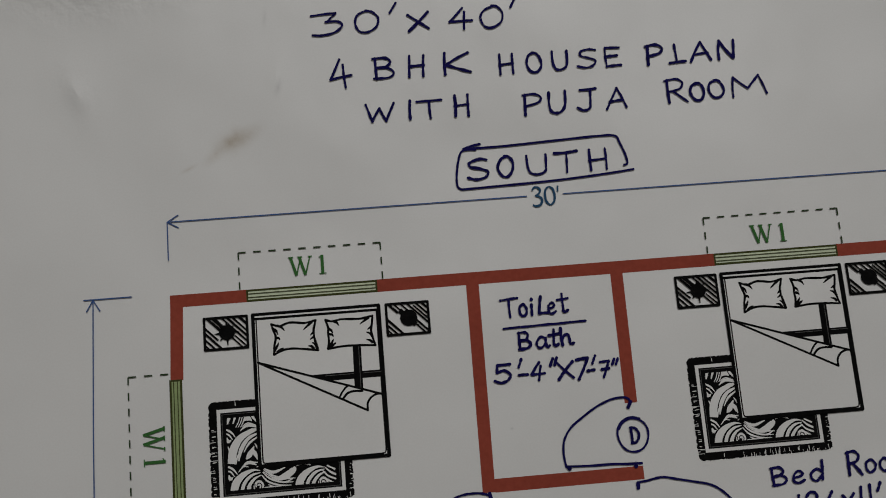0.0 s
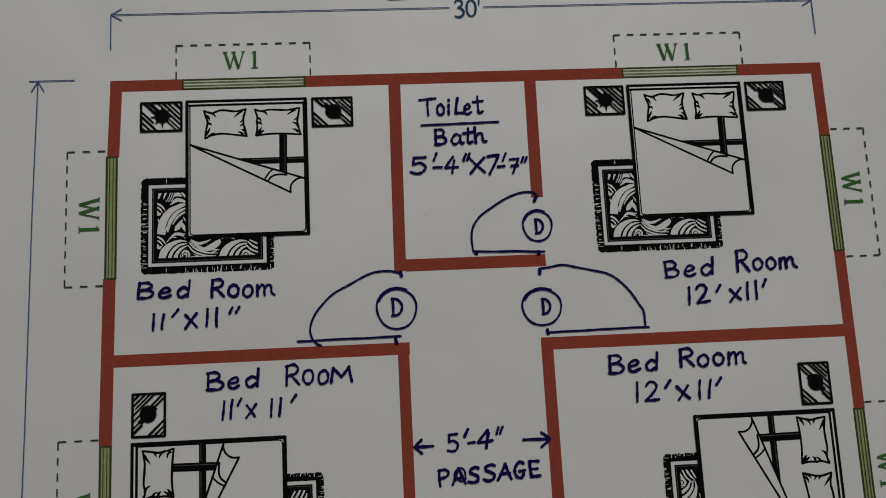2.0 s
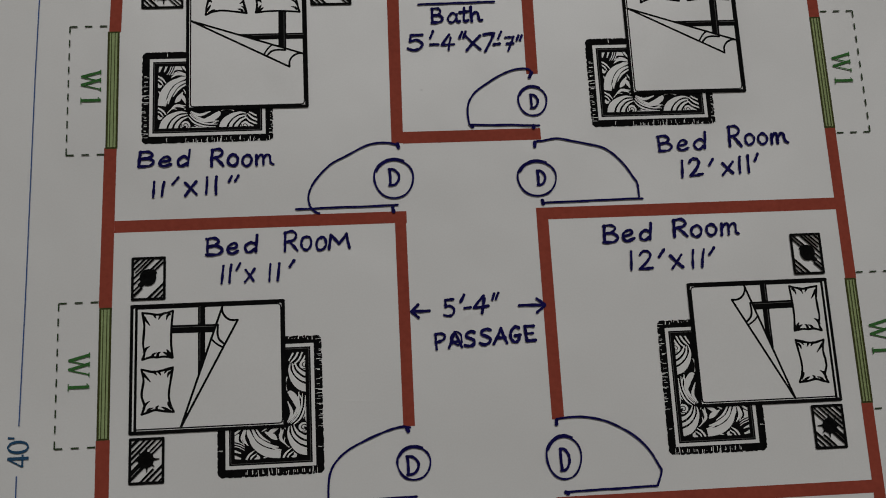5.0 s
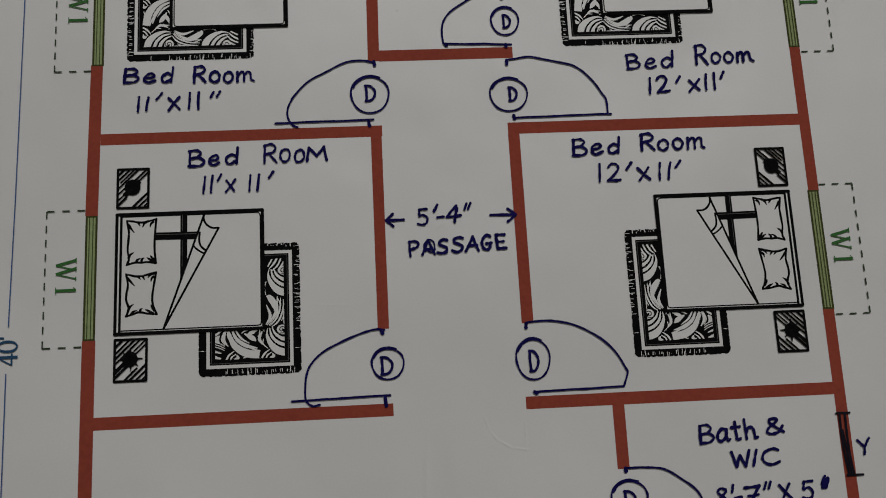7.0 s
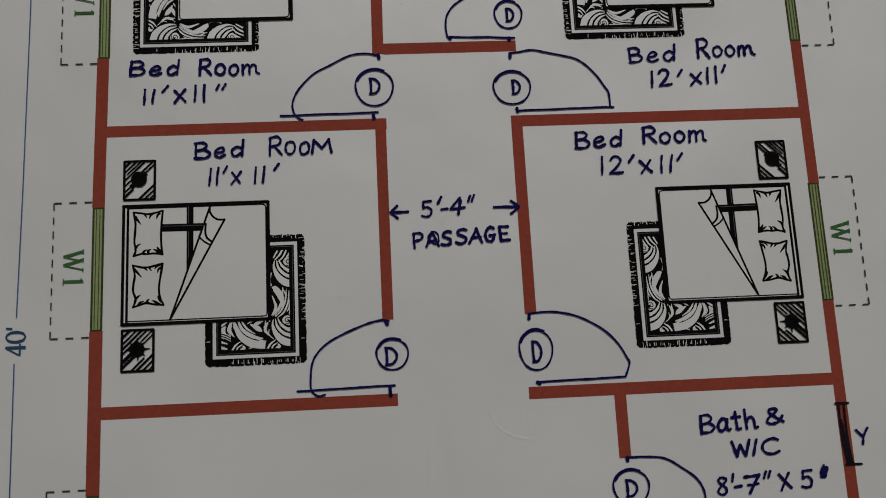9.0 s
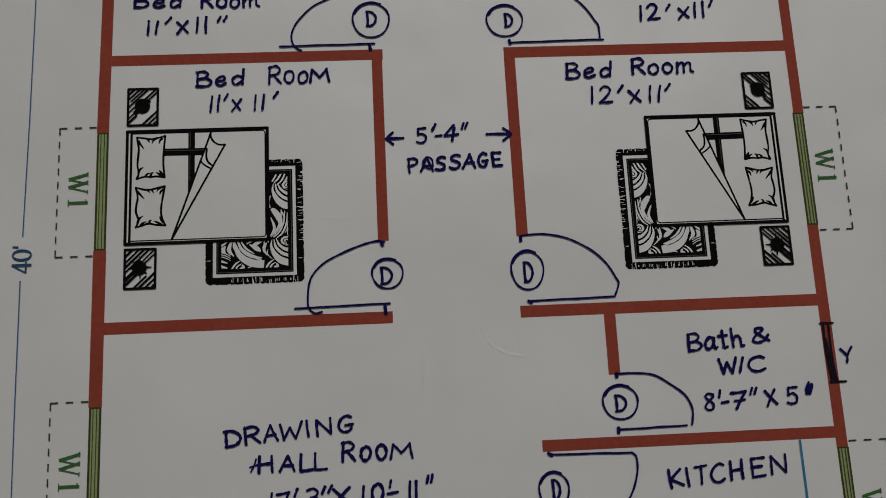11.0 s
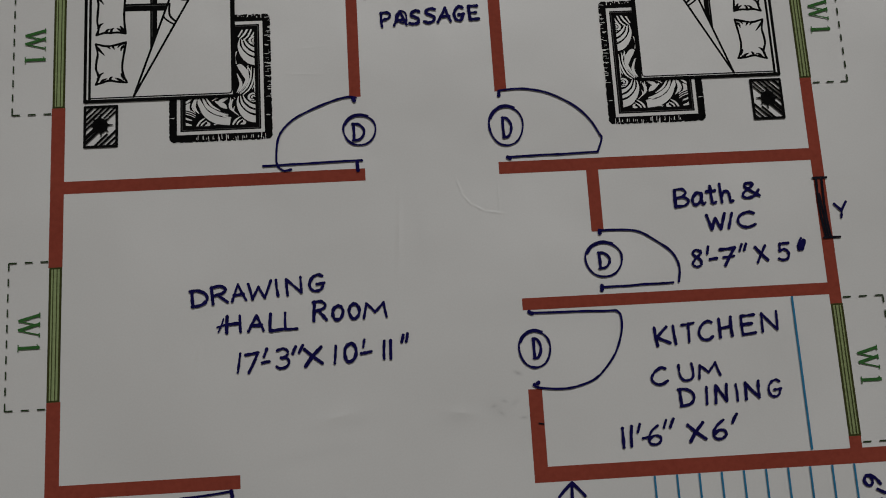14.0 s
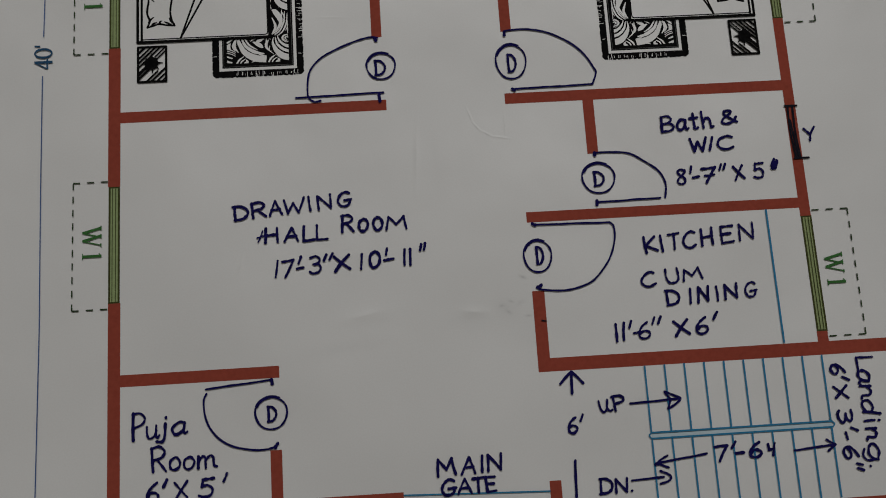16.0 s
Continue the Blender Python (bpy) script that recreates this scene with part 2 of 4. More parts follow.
class Ink:
    """Collects flat ink shapes, in centimetres of the plan, into one mesh. m: a turn and shift on the plan."""

    def __init__(self, z, m=None):
        self.bm, self.z, self.m = bmesh.new(), z, m or Matrix()

    def vert(self, x, y):
        self.z += STEP * 0.03
        p = self.m @ Vector((x, y, 0))
        return self.bm.verts.new((p.x * CM, p.y * CM, self.z))

    def poly(self, pts):
        self.z += STEP
        f = self.bm.faces.new([self.vert(x, y) for x, y in pts])
        f.normal_update()
        if f.normal.z < 0:
            f.normal_flip()

    def rect(self, x0, y0, x1, y1):
        self.poly([(x0, y0), (x1, y0), (x1, y1), (x0, y1)])

    def disc(self, x, y, r, n=10, ry=None):
        self.poly([(x + r * math.cos(2 * math.pi * i / n), y + (ry or r) * math.sin(2 * math.pi * i / n)) for i in range(n)])

    def ribbon(self, pts, w, caps=True, uneven=0.0, taper=0.0):
        """A line of width w along pts."""
        self.z += STEP
        n = len(pts)
        seed = pts[0][0] * 7.1 + pts[0][1] * 3.7
        left, right = [], []
        for i, (x, y) in enumerate(pts):
            ax, ay = pts[max(i - 1, 0)]
            bx, by = pts[min(i + 1, n - 1)]
            d = math.hypot(bx - ax, by - ay) or 1e-6
            nx, ny = -(by - ay) / d, (bx - ax) / d
            h = w / 2 * (1 + uneven * noise.noise((seed, i * 0.35, 0)))
            if taper:
                h *= 1 - taper * abs(2 * i / max(1, n - 1) - 1) ** 2
            left.append(self.vert(x + nx * h, y + ny * h))
            right.append(self.vert(x - nx * h, y - ny * h))
        for i in range(n - 1):
            f = self.bm.faces.new((right[i], right[i + 1], left[i + 1], left[i]))
            f.normal_update()
            if f.normal.z < 0:
                f.normal_flip()
        if caps:
            self.disc(*pts[0], w * 0.5, 8)
            self.disc(*pts[-1], w * 0.5, 8)

    def line(self, pts, w, **kw):
        """Straight strokes from point to point."""
        for a, b in zip(pts, pts[1:]):
            n = max(2, int(math.dist(a, b) / 0.08) + 1)
            self.ribbon([(a[0] + (b[0] - a[0]) * i / (n - 1), a[1] + (b[1] - a[1]) * i / (n - 1)) for i in range(n)], w, **kw)

    def stroke(self, pts, w):
        """Nearly straight pen strokes, a little bowed, with heavier ends."""
        for a, b in zip(pts, pts[1:]):
            d = math.dist(a, b)
            k = 0.05 * d * noise.noise((a[0] * 5, b[1] * 5, d))
            nx, ny = -(b[1] - a[1]) / (d or 1), (b[0] - a[0]) / (d or 1)
            mid = ((a[0] + b[0]) / 2 + nx * k, (a[1] + b[1]) / 2 + ny * k)
            self.ribbon(smooth([a, mid, b], 5), w, uneven=0.4)
            self.disc(*a, w * 0.56, 8)

    def blade(self, pts):
        """A line of changing width along points (x, y, width)."""
        self.z += STEP
        n = len(pts)
        rims = []
        for i, (x, y, w) in enumerate(pts):
            a, b = pts[max(i - 1, 0)], pts[min(i + 1, n - 1)]
            d = math.hypot(b[0] - a[0], b[1] - a[1]) or 1e-6
            nx, ny = -(b[1] - a[1]) / d * w / 2, (b[0] - a[0]) / d * w / 2
            rims.append((self.vert(x + nx, y + ny), self.vert(x - nx, y - ny)))
        for (l0, r0), (l1, r1) in zip(rims, rims[1:]):
            f = self.bm.faces.new((r0, r1, l1, l0))
            f.normal_update()
            if f.normal.z < 0:
                f.normal_flip()

    def curve(self, pts, w, steps=7, **kw):
        self.ribbon(smooth(pts, steps), w, **kw)


def smooth(pts, steps=7):
    """Catmull-Rom curve through pts."""
    out = []
    for i in range(len(pts) - 1):
        p0, p1, p2, p3 = pts[max(i - 1, 0)], pts[i], pts[i + 1], pts[min(i + 2, len(pts) - 1)]
        for k in range(steps):
            t = k / steps
            out.append(tuple(
                0.5 * (2 * b + (c - a) * t + (2 * a - 5 * b + 4 * c - d) * t * t + (3 * b - a - 3 * c + d) * t ** 3)
                for a, b, c, d in zip(p0, p1, p2, p3)))
    out.append(tuple(pts[-1]))
    return out


def put(ink, name, material, parent, label=""):
    return part(name, ink.bm, material, parent, label)


# ---- room, table and sheet ----
# Unseen plain room, added to close the place and bounce soft light.
def room_box():
    def slab(name, lo, hi, mat, label, category):
        bm = bmesh.new()
        box(bm, lo, hi)
        tagged(new(name, mesh_of(name, bm, mat)), label, category, kind="structure")
    x0, x1, y0, y1, z0, z1, t = -1.9, 2.1, -2.0, 1.9, -0.75, 1.95, 0.12
    slab("floor", (x0 - t, y0 - t, z0 - t), (x1 + t, y1 + t, z0), FLOOR_GREY, "plain grey floor under the table", "floor")
    slab("ceiling", (x0 - t, y0 - t, z1), (x1 + t, y1 + t, z1 + t), LIMEWASH, "plain off-white ceiling added out of view", "ceiling")
    slab("wall_west", (x0 - t, y0, z0), (x0, y1, z1), LIMEWASH, "plain off-white wall added out of view", "wall")
    slab("wall_east", (x1, y0, z0), (x1 + t, y1, z1), LIMEWASH, "plain off-white wall added out of view", "wall")
    slab("wall_north", (x0 - t, y1, z0), (x1 + t, y1 + t, z1), LIMEWASH, "plain off-white wall added out of view", "wall")
    slab("wall_south", (x0 - t, y0 - t, z0), (x1 + t, y0, z1), LIMEWASH, "plain off-white wall added out of view", "wall")


def table():
    root = tagged(new("table"), "dark wooden table that the paper sheet lies on", "table")
    root.location = (0.07, -0.08, -0.75)
    top = bmesh.new()
    box(top, (-0.6, -0.4, 0.72), (0.6, 0.4, 0.75 - 0.0001), 0.004)
    part("tabletop", top, WOOD, root)
    for sx in (-1, 1):
        for sy in (-1, 1):
            leg = bmesh.new()
            box(leg, (sx * 0.54 - 0.025, sy * 0.34 - 0.025, 0), (sx * 0.54 + 0.025, sy * 0.34 + 0.025, 0.72), 0.003)
            part("leg", leg, WOOD, root)


def paper_sheet():
    """An A4 sheet, a tenth of a millimetre thick, with softly rounded corners."""
    root = tagged(new("floor_plan_sheet"), "white paper sheet with a printed and hand-lettered house plan", "paper sheet")
    bm = bmesh.new()
    x0, y0, w, h, r = SHEET_X, SHEET_Y, 21.4, 30.3, 0.08
    rim = []
    for cx, cy, a0 in ((x0 + w - r, y0 + h - r, 0), (x0 + r, y0 + h - r, 90), (x0 + r, y0 + r, 180), (x0 + w - r, y0 + r, 270)):
        for k in range(4):
            a = radians(a0 + 30 * k)
            rim.append(((cx + r * math.cos(a)) * CM, (cy + r * math.sin(a)) * CM))
    upper = [bm.verts.new((x, y, 0)) for x, y in rim]
    lower = [bm.verts.new((x, y, -0.1 * MM)) for x, y in rim]
    bm.faces.new(upper)
    bm.faces.new(lower[::-1])
    for i in range(len(rim)):
        j = (i + 1) % len(rim)
        bm.faces.new((upper[j], upper[i], lower[i], lower[j]))
    part("paper", bm, PAPER, root)
    return root


SHEET_X, SHEET_Y = -3.4, -23.4
room_box()
table()
SHEET = paper_sheet()


# ---- printed walls and windows ----
def wall_piece(*corners):
    ink = Ink(Z_WALL)
    ink.poly(corners)
    put(ink, "printed_wall", BRICK_RED, SHEET)


def wall(x0, y0, x1, y1):
    wall_piece((x0, y0), (x1, y0), (x1, y1), (x0, y1))


# outer walls, between the windows
wall(0.0, -0.24, 1.47, 0.0)
wall(3.95, -0.24, 10.67, 0.005)
wall(13.15, -0.24, 15.0, 0.01)
wall_piece((0.0, -0.24), (0.24, -0.24), (0.20, -1.63), (-0.04, -1.63))
wall_piece((-0.085, -4.11), (0.16, -4.11), (0.13, -7.34), (-0.12, -7.34))
wall(-0.12, -13.02, 0.14, -9.86)
wall(-0.105, -20.24, 0.15, -15.53)
wall_piece((14.77, -0.24), (15.0, -0.24), (15.01, -1.63), (14.78, -1.63))
wall(14.78, -7.36, 15.01, -4.11)
wall(14.755, -14.49, 14.99, -9.85)
wall(14.755, -17.22, 14.99, -16.99)
# toilet
wall_piece((5.69, -0.24), (5.94, -0.24), (5.895, -4.19), (5.655, -4.19))
wall(5.895, -4.20, 8.74, -3.95)
wall_piece((8.545, -0.24), (8.79, -0.24), (8.775, -2.76), (8.53, -2.76))
# bedrooms and passage
wall(0.146, -5.86, 5.90, -5.62)
wall(5.66, -9.875, 5.885, -5.86)
wall(8.53, -5.895, 14.78, -5.645)
wall_piece((8.527, -5.895), (8.767, -5.895), (8.787, -9.885), (8.547, -9.885))
wall(0.14, -11.595, 5.91, -11.35)
wall(8.525, -11.59, 14.755, -11.345)
wall(10.24, -12.83, 10.48, -11.59)
# kitchen, stairs, puja room and gate
wall(8.785, -14.295, 14.755, -14.065)
wall(8.775, -17.50, 9.035, -15.79)
wall(9.035, -17.50, 16.75, -17.22)
wall(9.05, -20.68, 16.75, -20.44)
wall(16.52, -20.44, 16.75, -17.50)
wall(0.15, -17.28, 3.40, -17.035)
wall(3.175, -19.74, 3.41, -18.74)
wall(0.15, -19.98, 5.83, -19.74)
wall(8.81, -20.68, 9.05, -19.71)


def window(cx, cy, turn, dash_x0=-1.375, dash_x1=1.375, depth=0.73, green=None):
    """A window drawn across a wall, with its dashed sill and its mark. Local x runs along the wall, local y outwards."""
    m = Matrix.Translation((cx, cy, 0)) @ Matrix.Rotation(radians(turn), 4, "Z")
    edge = Ink(Z_WALL + 0.004 * MM, m)
    edge.rect(-1.26, -0.12, 1.26, 0.12)
    root = put(edge, "window_symbol", OLIVE_LINE, SHEET, "pale green window strip with dark lines")
    strip = Ink(Z_RUG, m)
    strip.rect(-1.225, -0.077, 1.225, 0.077)
    put(strip, "glazing_strip", green or PALE_GREEN, root)
    for y in (-0.035, 0.035):
        bar = Ink(Z_BED, m)
        bar.line([(-1.23, y), (1.23, y)], 0.015, caps=False)
        put(bar, "glazing_line", OLIVE_LINE, root)
    top = depth + 0.12

    def run(a, b, n):
        for i in range(n):
            u0, u1 = i / (n - 0.5), (i + 0.5) / (n - 0.5)
            dash = Ink(Z_LINE, m)
            dash.line([(a[0] + (b[0] - a[0]) * u, a[1] + (b[1] - a[1]) * u) for u in (u0, min(u1, 1))], 0.028, caps=False)
            put(dash, "dash", DASH_INK, root)
    run((dash_x0, top), (dash_x1, top), 10)
    run((dash_x0, top), (dash_x0, 0.13), 3)
    run((dash_x1, top), (dash_x1, 0.13), 3)


window(2.71, -0.12, 0)
window(11.91, -0.115, 0)
window(0.055, -2.87, 90, depth=0.755, green=LEAF_GREEN)
window(0.01, -8.60, 90, depth=0.76, green=LEAF_GREEN)
window(0.015, -14.275, 90, depth=0.74, green=LEAF_GREEN)
window(14.895, -2.87, -90, green=OLIVE_GREEN)
window(14.88, -8.605, -90, green=OLIVE_GREEN)
window(14.88, -15.74, -90, depth=0.80, green=OLIVE_GREEN)


# ---- printed serif marks ----
def serif_glyph(ink, ch, x, s):
    """Draws one serif character with its left edge at x and the cap height s; returns its width."""
    def bar(a, b, w):
        ink.line([(x + a[0] * s, a[1] * s), (x + b[0] * s, b[1] * s)], w * s, caps=False)

    def bow(pts, w, taper):
        ink.ribbon([(x + a * s, b * s) for a, b in smooth(pts, 8)], w * s, caps=False, taper=taper)
    if ch == "W":
        bar((0.14, 0.98), (0.42, 0.0), 0.15)
        bar((0.42, 0.0), (0.68, 0.95), 0.07)
        bar((0.60, 0.98), (0.89, 0.0), 0.15)
        bar((0.89, 0.0), (1.16, 0.97), 0.07)
        bar((0.02, 0.97), (0.29, 0.97), 0.06)
        bar((0.50, 0.97), (0.76, 0.97), 0.06)
        bar((1.06, 0.97), (1.27, 0.97), 0.06)
        return 1.29 * s
    if ch == "1":
        bar((0.20, 0.02), (0.20, 1.0), 0.16)
        bar((0.03, 0.87), (0.22, 0.98), 0.05)
        bar((0.02, 0.02), (0.39, 0.02), 0.05)
        return 0.42 * s
    if ch == "3":
        bow([(0.07, 0.80), (0.17, 0.95), (0.34, 0.97), (0.47, 0.84), (0.42, 0.66), (0.21, 0.54)], 0.115, 0.4)
        bow([(0.21, 0.54), (0.42, 0.48), (0.53, 0.30), (0.45, 0.09), (0.24, 0.01), (0.05, 0.08)], 0.13, 0.4)
        return 0.61 * s
    if ch == "0":
        bow([(0.31, 0.98), (0.13, 0.82), (0.07, 0.50), (0.13, 0.18), (0.31, 0.02)], 0.125, 0.5)
        bow([(0.31, 0.98), (0.49, 0.82), (0.55, 0.50), (0.49, 0.18), (0.31, 0.02)], 0.125, 0.5)
        return 0.64 * s
    if ch == "4":
        bar((0.42, 0.0), (0.42, 0.97), 0.14)
        bar((0.42, 0.97), (0.04, 0.30), 0.07)
        bar((0.02, 0.28), (0.60, 0.28), 0.09)
        return 0.61 * s
    bar((0.09, 0.98), (0.06, 0.68), 0.09)
    return 0.16 * s


def serif_text(text, cx, cy, turn, s, material, name, gap=0.30, narrow=1.0):
    """Printed serif characters centred on a point of the plan."""
    total = {"W1": 2.01, "30'": 1.50, "40'": 1.50}[text] * s
    m = Matrix.Translation((cx, cy, 0)) @ Matrix.Rotation(radians(turn), 4, "Z") @ Matrix.Diagonal((narrow, 1, 1, 1)) @ Matrix.Translation((-total / 2, -s / 2, 0))
    ink, x = Ink(Z_LINE, m), 0.0
    for ch in text:
        x += serif_glyph(ink, ch, x, s) + gap * s
    put(ink, name, material, SHEET, f'printed serif text "{text}"')


serif_text("W1", 2.65, 0.385, 0, 0.37, DARK_GREEN, "window_mark")
serif_text("W1", 11.81, 0.33, 0, 0.37, DARK_GREEN, "window_mark")
serif_text("W1", -0.37, -2.81, -90, 0.40, DARK_GREEN, "window_mark", narrow=0.92)
serif_text("W1", -0.455, -8.555, -90, 0.40, DARK_GREEN, "window_mark", narrow=0.92)
serif_text("W1", -0.44, -14.22, -90, 0.40, DARK_GREEN, "window_mark", narrow=0.92)
serif_text("W1", 15.34, -2.80, -90, 0.40, DARK_GREEN, "window_mark", narrow=0.92)
serif_text("W1", 15.33, -8.55, -90, 0.40, DARK_GREEN, "window_mark", narrow=0.92)
serif_text("W1", 15.34, -15.68, -90, 0.40, DARK_GREEN, "window_mark", narrow=0.92)
serif_text("30'", 7.44, 1.42, 0, 0.40, DIM_TEAL, "dimension_text", 0.02)
serif_text("40'", -1.53, -9.98, 90, 0.40, DIM_TEAL, "dimension_text", 0.02)


# ---- printed dimension lines ----
def dimension(name, *runs):
    ink = Ink(Z_LINE)
    for r in runs:
        ink.line(list(r), 0.022, caps=False)
    put(ink, name, DIM_BLUE, SHEET, "thin blue dimension line with an arrowhead")


dimension("dimension_line", [(0.0, 1.44), (7.06, 1.44)], [(0.22, 1.57), (0.0, 1.44), (0.22, 1.31)], [(0.0, 1.44), (0.0, 0.68)])
dimension("dimension_line", [(7.78, 1.44), (14.97, 1.44)], [(14.75, 1.57), (14.97, 1.44), (14.75, 1.31)], [(14.97, 1.44), (14.97, 0.66)])
dimension("dimension_line", [(-1.44, 0.02), (-1.48, -2.6), (-1.50, -7.0), (-1.53, -9.52)], [(-1.57, -0.2), (-1.44, 0.02), (-1.31, -0.2)], [(-1.62, 0.03), (-0.71, 0.03)])
dimension("dimension_line", [(-1.54, -10.43), (-1.53, -13.0), (-1.50, -16.0), (-1.52, -20.1)], [(-1.65, -19.9), (-1.52, -20.1), (-1.39, -19.9)], [(-1.7, -20.1), (-0.75, -20.1)])


# ---- printed bedroom furniture ----
def bed_group(m, noise_shift):
    """A double bed with two bedside tables and a fringed rug under its foot corner, drawn from above. The local origin is the bed's middle."""
    def ink_at(z):
        return Ink(z, m)
    rnd = random.Random(noise_shift)

    # rug: fringe, two frame lines and a field of waves
    x0, x1, y0, y1 = -2.12, 0.50, -2.13, -0.17
    fringe = ink_at(Z_RUG)
    fringe.poly([(x0 + 0.006 + dx, y0 + 0.006 + dy) for dx, dy in ((0.05, 0), (2.558, 0), (2.608, 0.05), (2.608, 1.898), (2.558, 1.948), (0.05, 1.948), (0, 1.898), (0, 0.05))])
    rug = put(fringe, "rug_drawing", BLACK, SHEET, "black fringed rug drawn under the bed's foot corner")
    tufts, slits = ink_at(Z_RUG), ink_at(Z_RUG + 0.008 * MM)
    for k in range(240):
        u, a, wdt = rnd.random(), 0.010 * rnd.random(), 0.02 + 0.04 * rnd.random()
        y, x = y0 + 0.05 + u * 1.86, x0 + 0.05 + u * 2.5
        end = ((x0 + 0.04, y, x0 - a, y), (x1 - 0.04, y, x1 + a, y), (x, y0 + 0.04, x, y0 - a * 0.6), (x, y1 - 0.04, x, y1 + a * 0.3))[k % 4]
        tufts.line([end[:2], end[2:]], wdt, caps=False)
    tagged(put(tufts, "fringe", BLACK, rug), kind="stuff")
    # gaps between the tufts: many at the short ends, few along the long sides
    for k in range(24):
        y, d = y0 + 0.10 + 1.38 * (k + rnd.random() * 0.9) / 24, rnd.uniform(0.04, 0.14)
        slits.line([(x0 - 0.015, y), (x0 + d, y + rnd.uniform(-0.015, 0.015))], rnd.uniform(0.007, 0.018), caps=False)
    for k in range(11):
        y, d = y0 + 0.16 + 0.62 * (k + rnd.random() * 0.9) / 11, rnd.uniform(0.03, 0.085)
        slits.line([(x1 + 0.015, y), (x1 - d, y + rnd.uniform(-0.015, 0.015))], rnd.uniform(0.010, 0.020), caps=False)
    for x, d in ((0.49, 0.11), (1.30, 0.11), (1.58, 0.13), (1.96, 0.12), (2.12, 0.05), (2.22, 0.06), (2.34, 0.05)):
        slits.line([(x0 + x, y0 - 0.01), (x0 + x + 0.01, y0 + d)], 0.012, caps=False)
    for k in range(28):
        x, d = x0 + 0.85 + 1.75 * (k + rnd.random() * 0.9) / 28, rnd.uniform(0.03, 0.12)
        slits.line([(x, y0 - 0.02), (x + rnd.uniform(-0.015, 0.015), y0 + d)], rnd.uniform(0.007, 0.014), caps=False)
    slits.line([(x0 + 0.50, y1 + 0.01), (x0 + 0.50, y1 - 0.10)], 0.014, caps=False)
    tagged(put(slits, "fringe_gap", PAPER, rug), kind="stuff")
    # field: rolling waves with a curl, combed strands and leaf shapes between them
    wave, dark = ink_at(Z_RUG + 0.012 * MM), ink_at(Z_RUG + 0.024 * MM)

    def spot(u, v, w=0.0):
        """Rug grid (u to the foot corner, v towards the foot), in tenths of the drawing's stroke unit."""
        return (-2.138 + 0.0376 * u + 0.0005 * v, -0.026 - 0.03964 * v - 0.00123 * u, w * 0.042)

    def blade(ink, *pts):
        ink.blade(smooth([spot(*p) for p in pts], 5))

    def roller(ou, ov, s, last=11):
        """One wave: a broad outer band, two thinner ones, a curl under them and strands that run on."""
        def at_wave(p):
            return (ou + p[0] * s, ov + p[1] * s, p[2] * s)
        for run in (((1.8, 0, 3.3), (3.2, -4.0, 3.4), (6.8, -7.4, 2.4), (11.5, -9.3, 1.1), (15, -9.0, 0.3)),
                    ((5.7, 0, 1.6), (7.2, -3.7, 1.5), (10.7, -6.9, 1.2), (15.2, -8.1, 0.3)),
                    ((8.8, 0, 2.1), (9.7, -2.7, 1.5), (12.2, -5.4, 1.1), (15.5, -6.9, 0.3)),
                    ((11.6, -0.2, 0.5), (12.4, -2.2, 1.6), (14.2, -3.4, 2.4), (15.4, -2.0, 2.2), (14.8, -0.5, 1.2)),
                    ((16.0, -0.1, 1.0), (18.2, -0.7, 1.4), (22, 0, 0.3)),
                    ((15.6, -7.0, 0.3), (18.6, -3.8, 0.8), (24, -1.9, 0.7), (30, -1.6, 0.3)),
                    ((16.2, -8.2, 0.3), (19.5, -5.2, 0.8), (25, -3.3, 0.8), (31, -3.0, 0.3)),
                    ((16.6, -9.4, 0.3), (20.5, -6.7, 0.8), (26, -4.9, 0.8), (32, -4.7, 0.3)), ((18.6, -2.4, 0.3), (23, -0.7, 0.7), (29, -0.2, 0.6)))[:last]:
            blade(wave, *[at_wave(p) for p in run])
        blade(dark, *[at_wave((14.0 + (0.25 + 0.17 * k) * math.cos(0.9 * k), -2.1 + (0.25 + 0.17 * k) * math.sin(0.9 * k), 0.42)) for k in range(12)])
    roller(9.0, 45.3, 1.0)
    roller(40.6, 45.3, 1.0, 4)
    # the large wave that the bed's edge cuts off
    for run in (((10.3, 32.6, 3.4), (11.7, 26.0, 3.7), (16.0, 20.3, 2.8), (23.5, 17.0, 1.2)), ((13.9, 31.5, 0.5), (15.3, 26.4, 1.8), (19.0, 21.4, 1.6), (24.0, 19.0, 0.8)), ((16.6, 27.6, 0.3), (19.6, 23.4, 1.0), (24.0, 20.6, 0.6)),
                ((17.6, 30.8, 0.4), (19.4, 28.8, 2.4), (21.8, 25.0, 0.5)), ((20.8, 26.2, 0.4), (22.0, 28.2, 1.8), (23.4, 31.2, 0.6)), ((22.2, 23.6, 0.4), (24.0, 26.5, 0.9))):
        blade(wave, *run)
    # strands along the head edge
    for run in (((15.5, 17.4, 0.3), (19.2, 15.1, 1.4), (23.8, 16.0, 0.7)), ((16.4, 15.6, 0.3), (19.4, 14.0, 0.5), (23.4, 15.2, 0.4)), ((17.4, 13.2, 0.3), (19.2, 11.6, 2.6), (21.5, 13.0, 0.3)),
                ((21.3, 10.0, 1.0), (22.5, 12.0, 1.0), (24.2, 14.0, 0.6)), ((9.3, 14.2, 0.6), (10.4, 10.6, 1.7)), ((12.0, 14.2, 0.5), (13.4, 10.6, 1.2))):
        blade(wave, *run)
    for k in range(3):
        blade(wave, (13.3 + 1.2 * k, 15.8, 0.3), (14.7 + 1.2 * k, 13.6, 0.4), (15.8 + 1.2 * k, 10.6, 0.45))
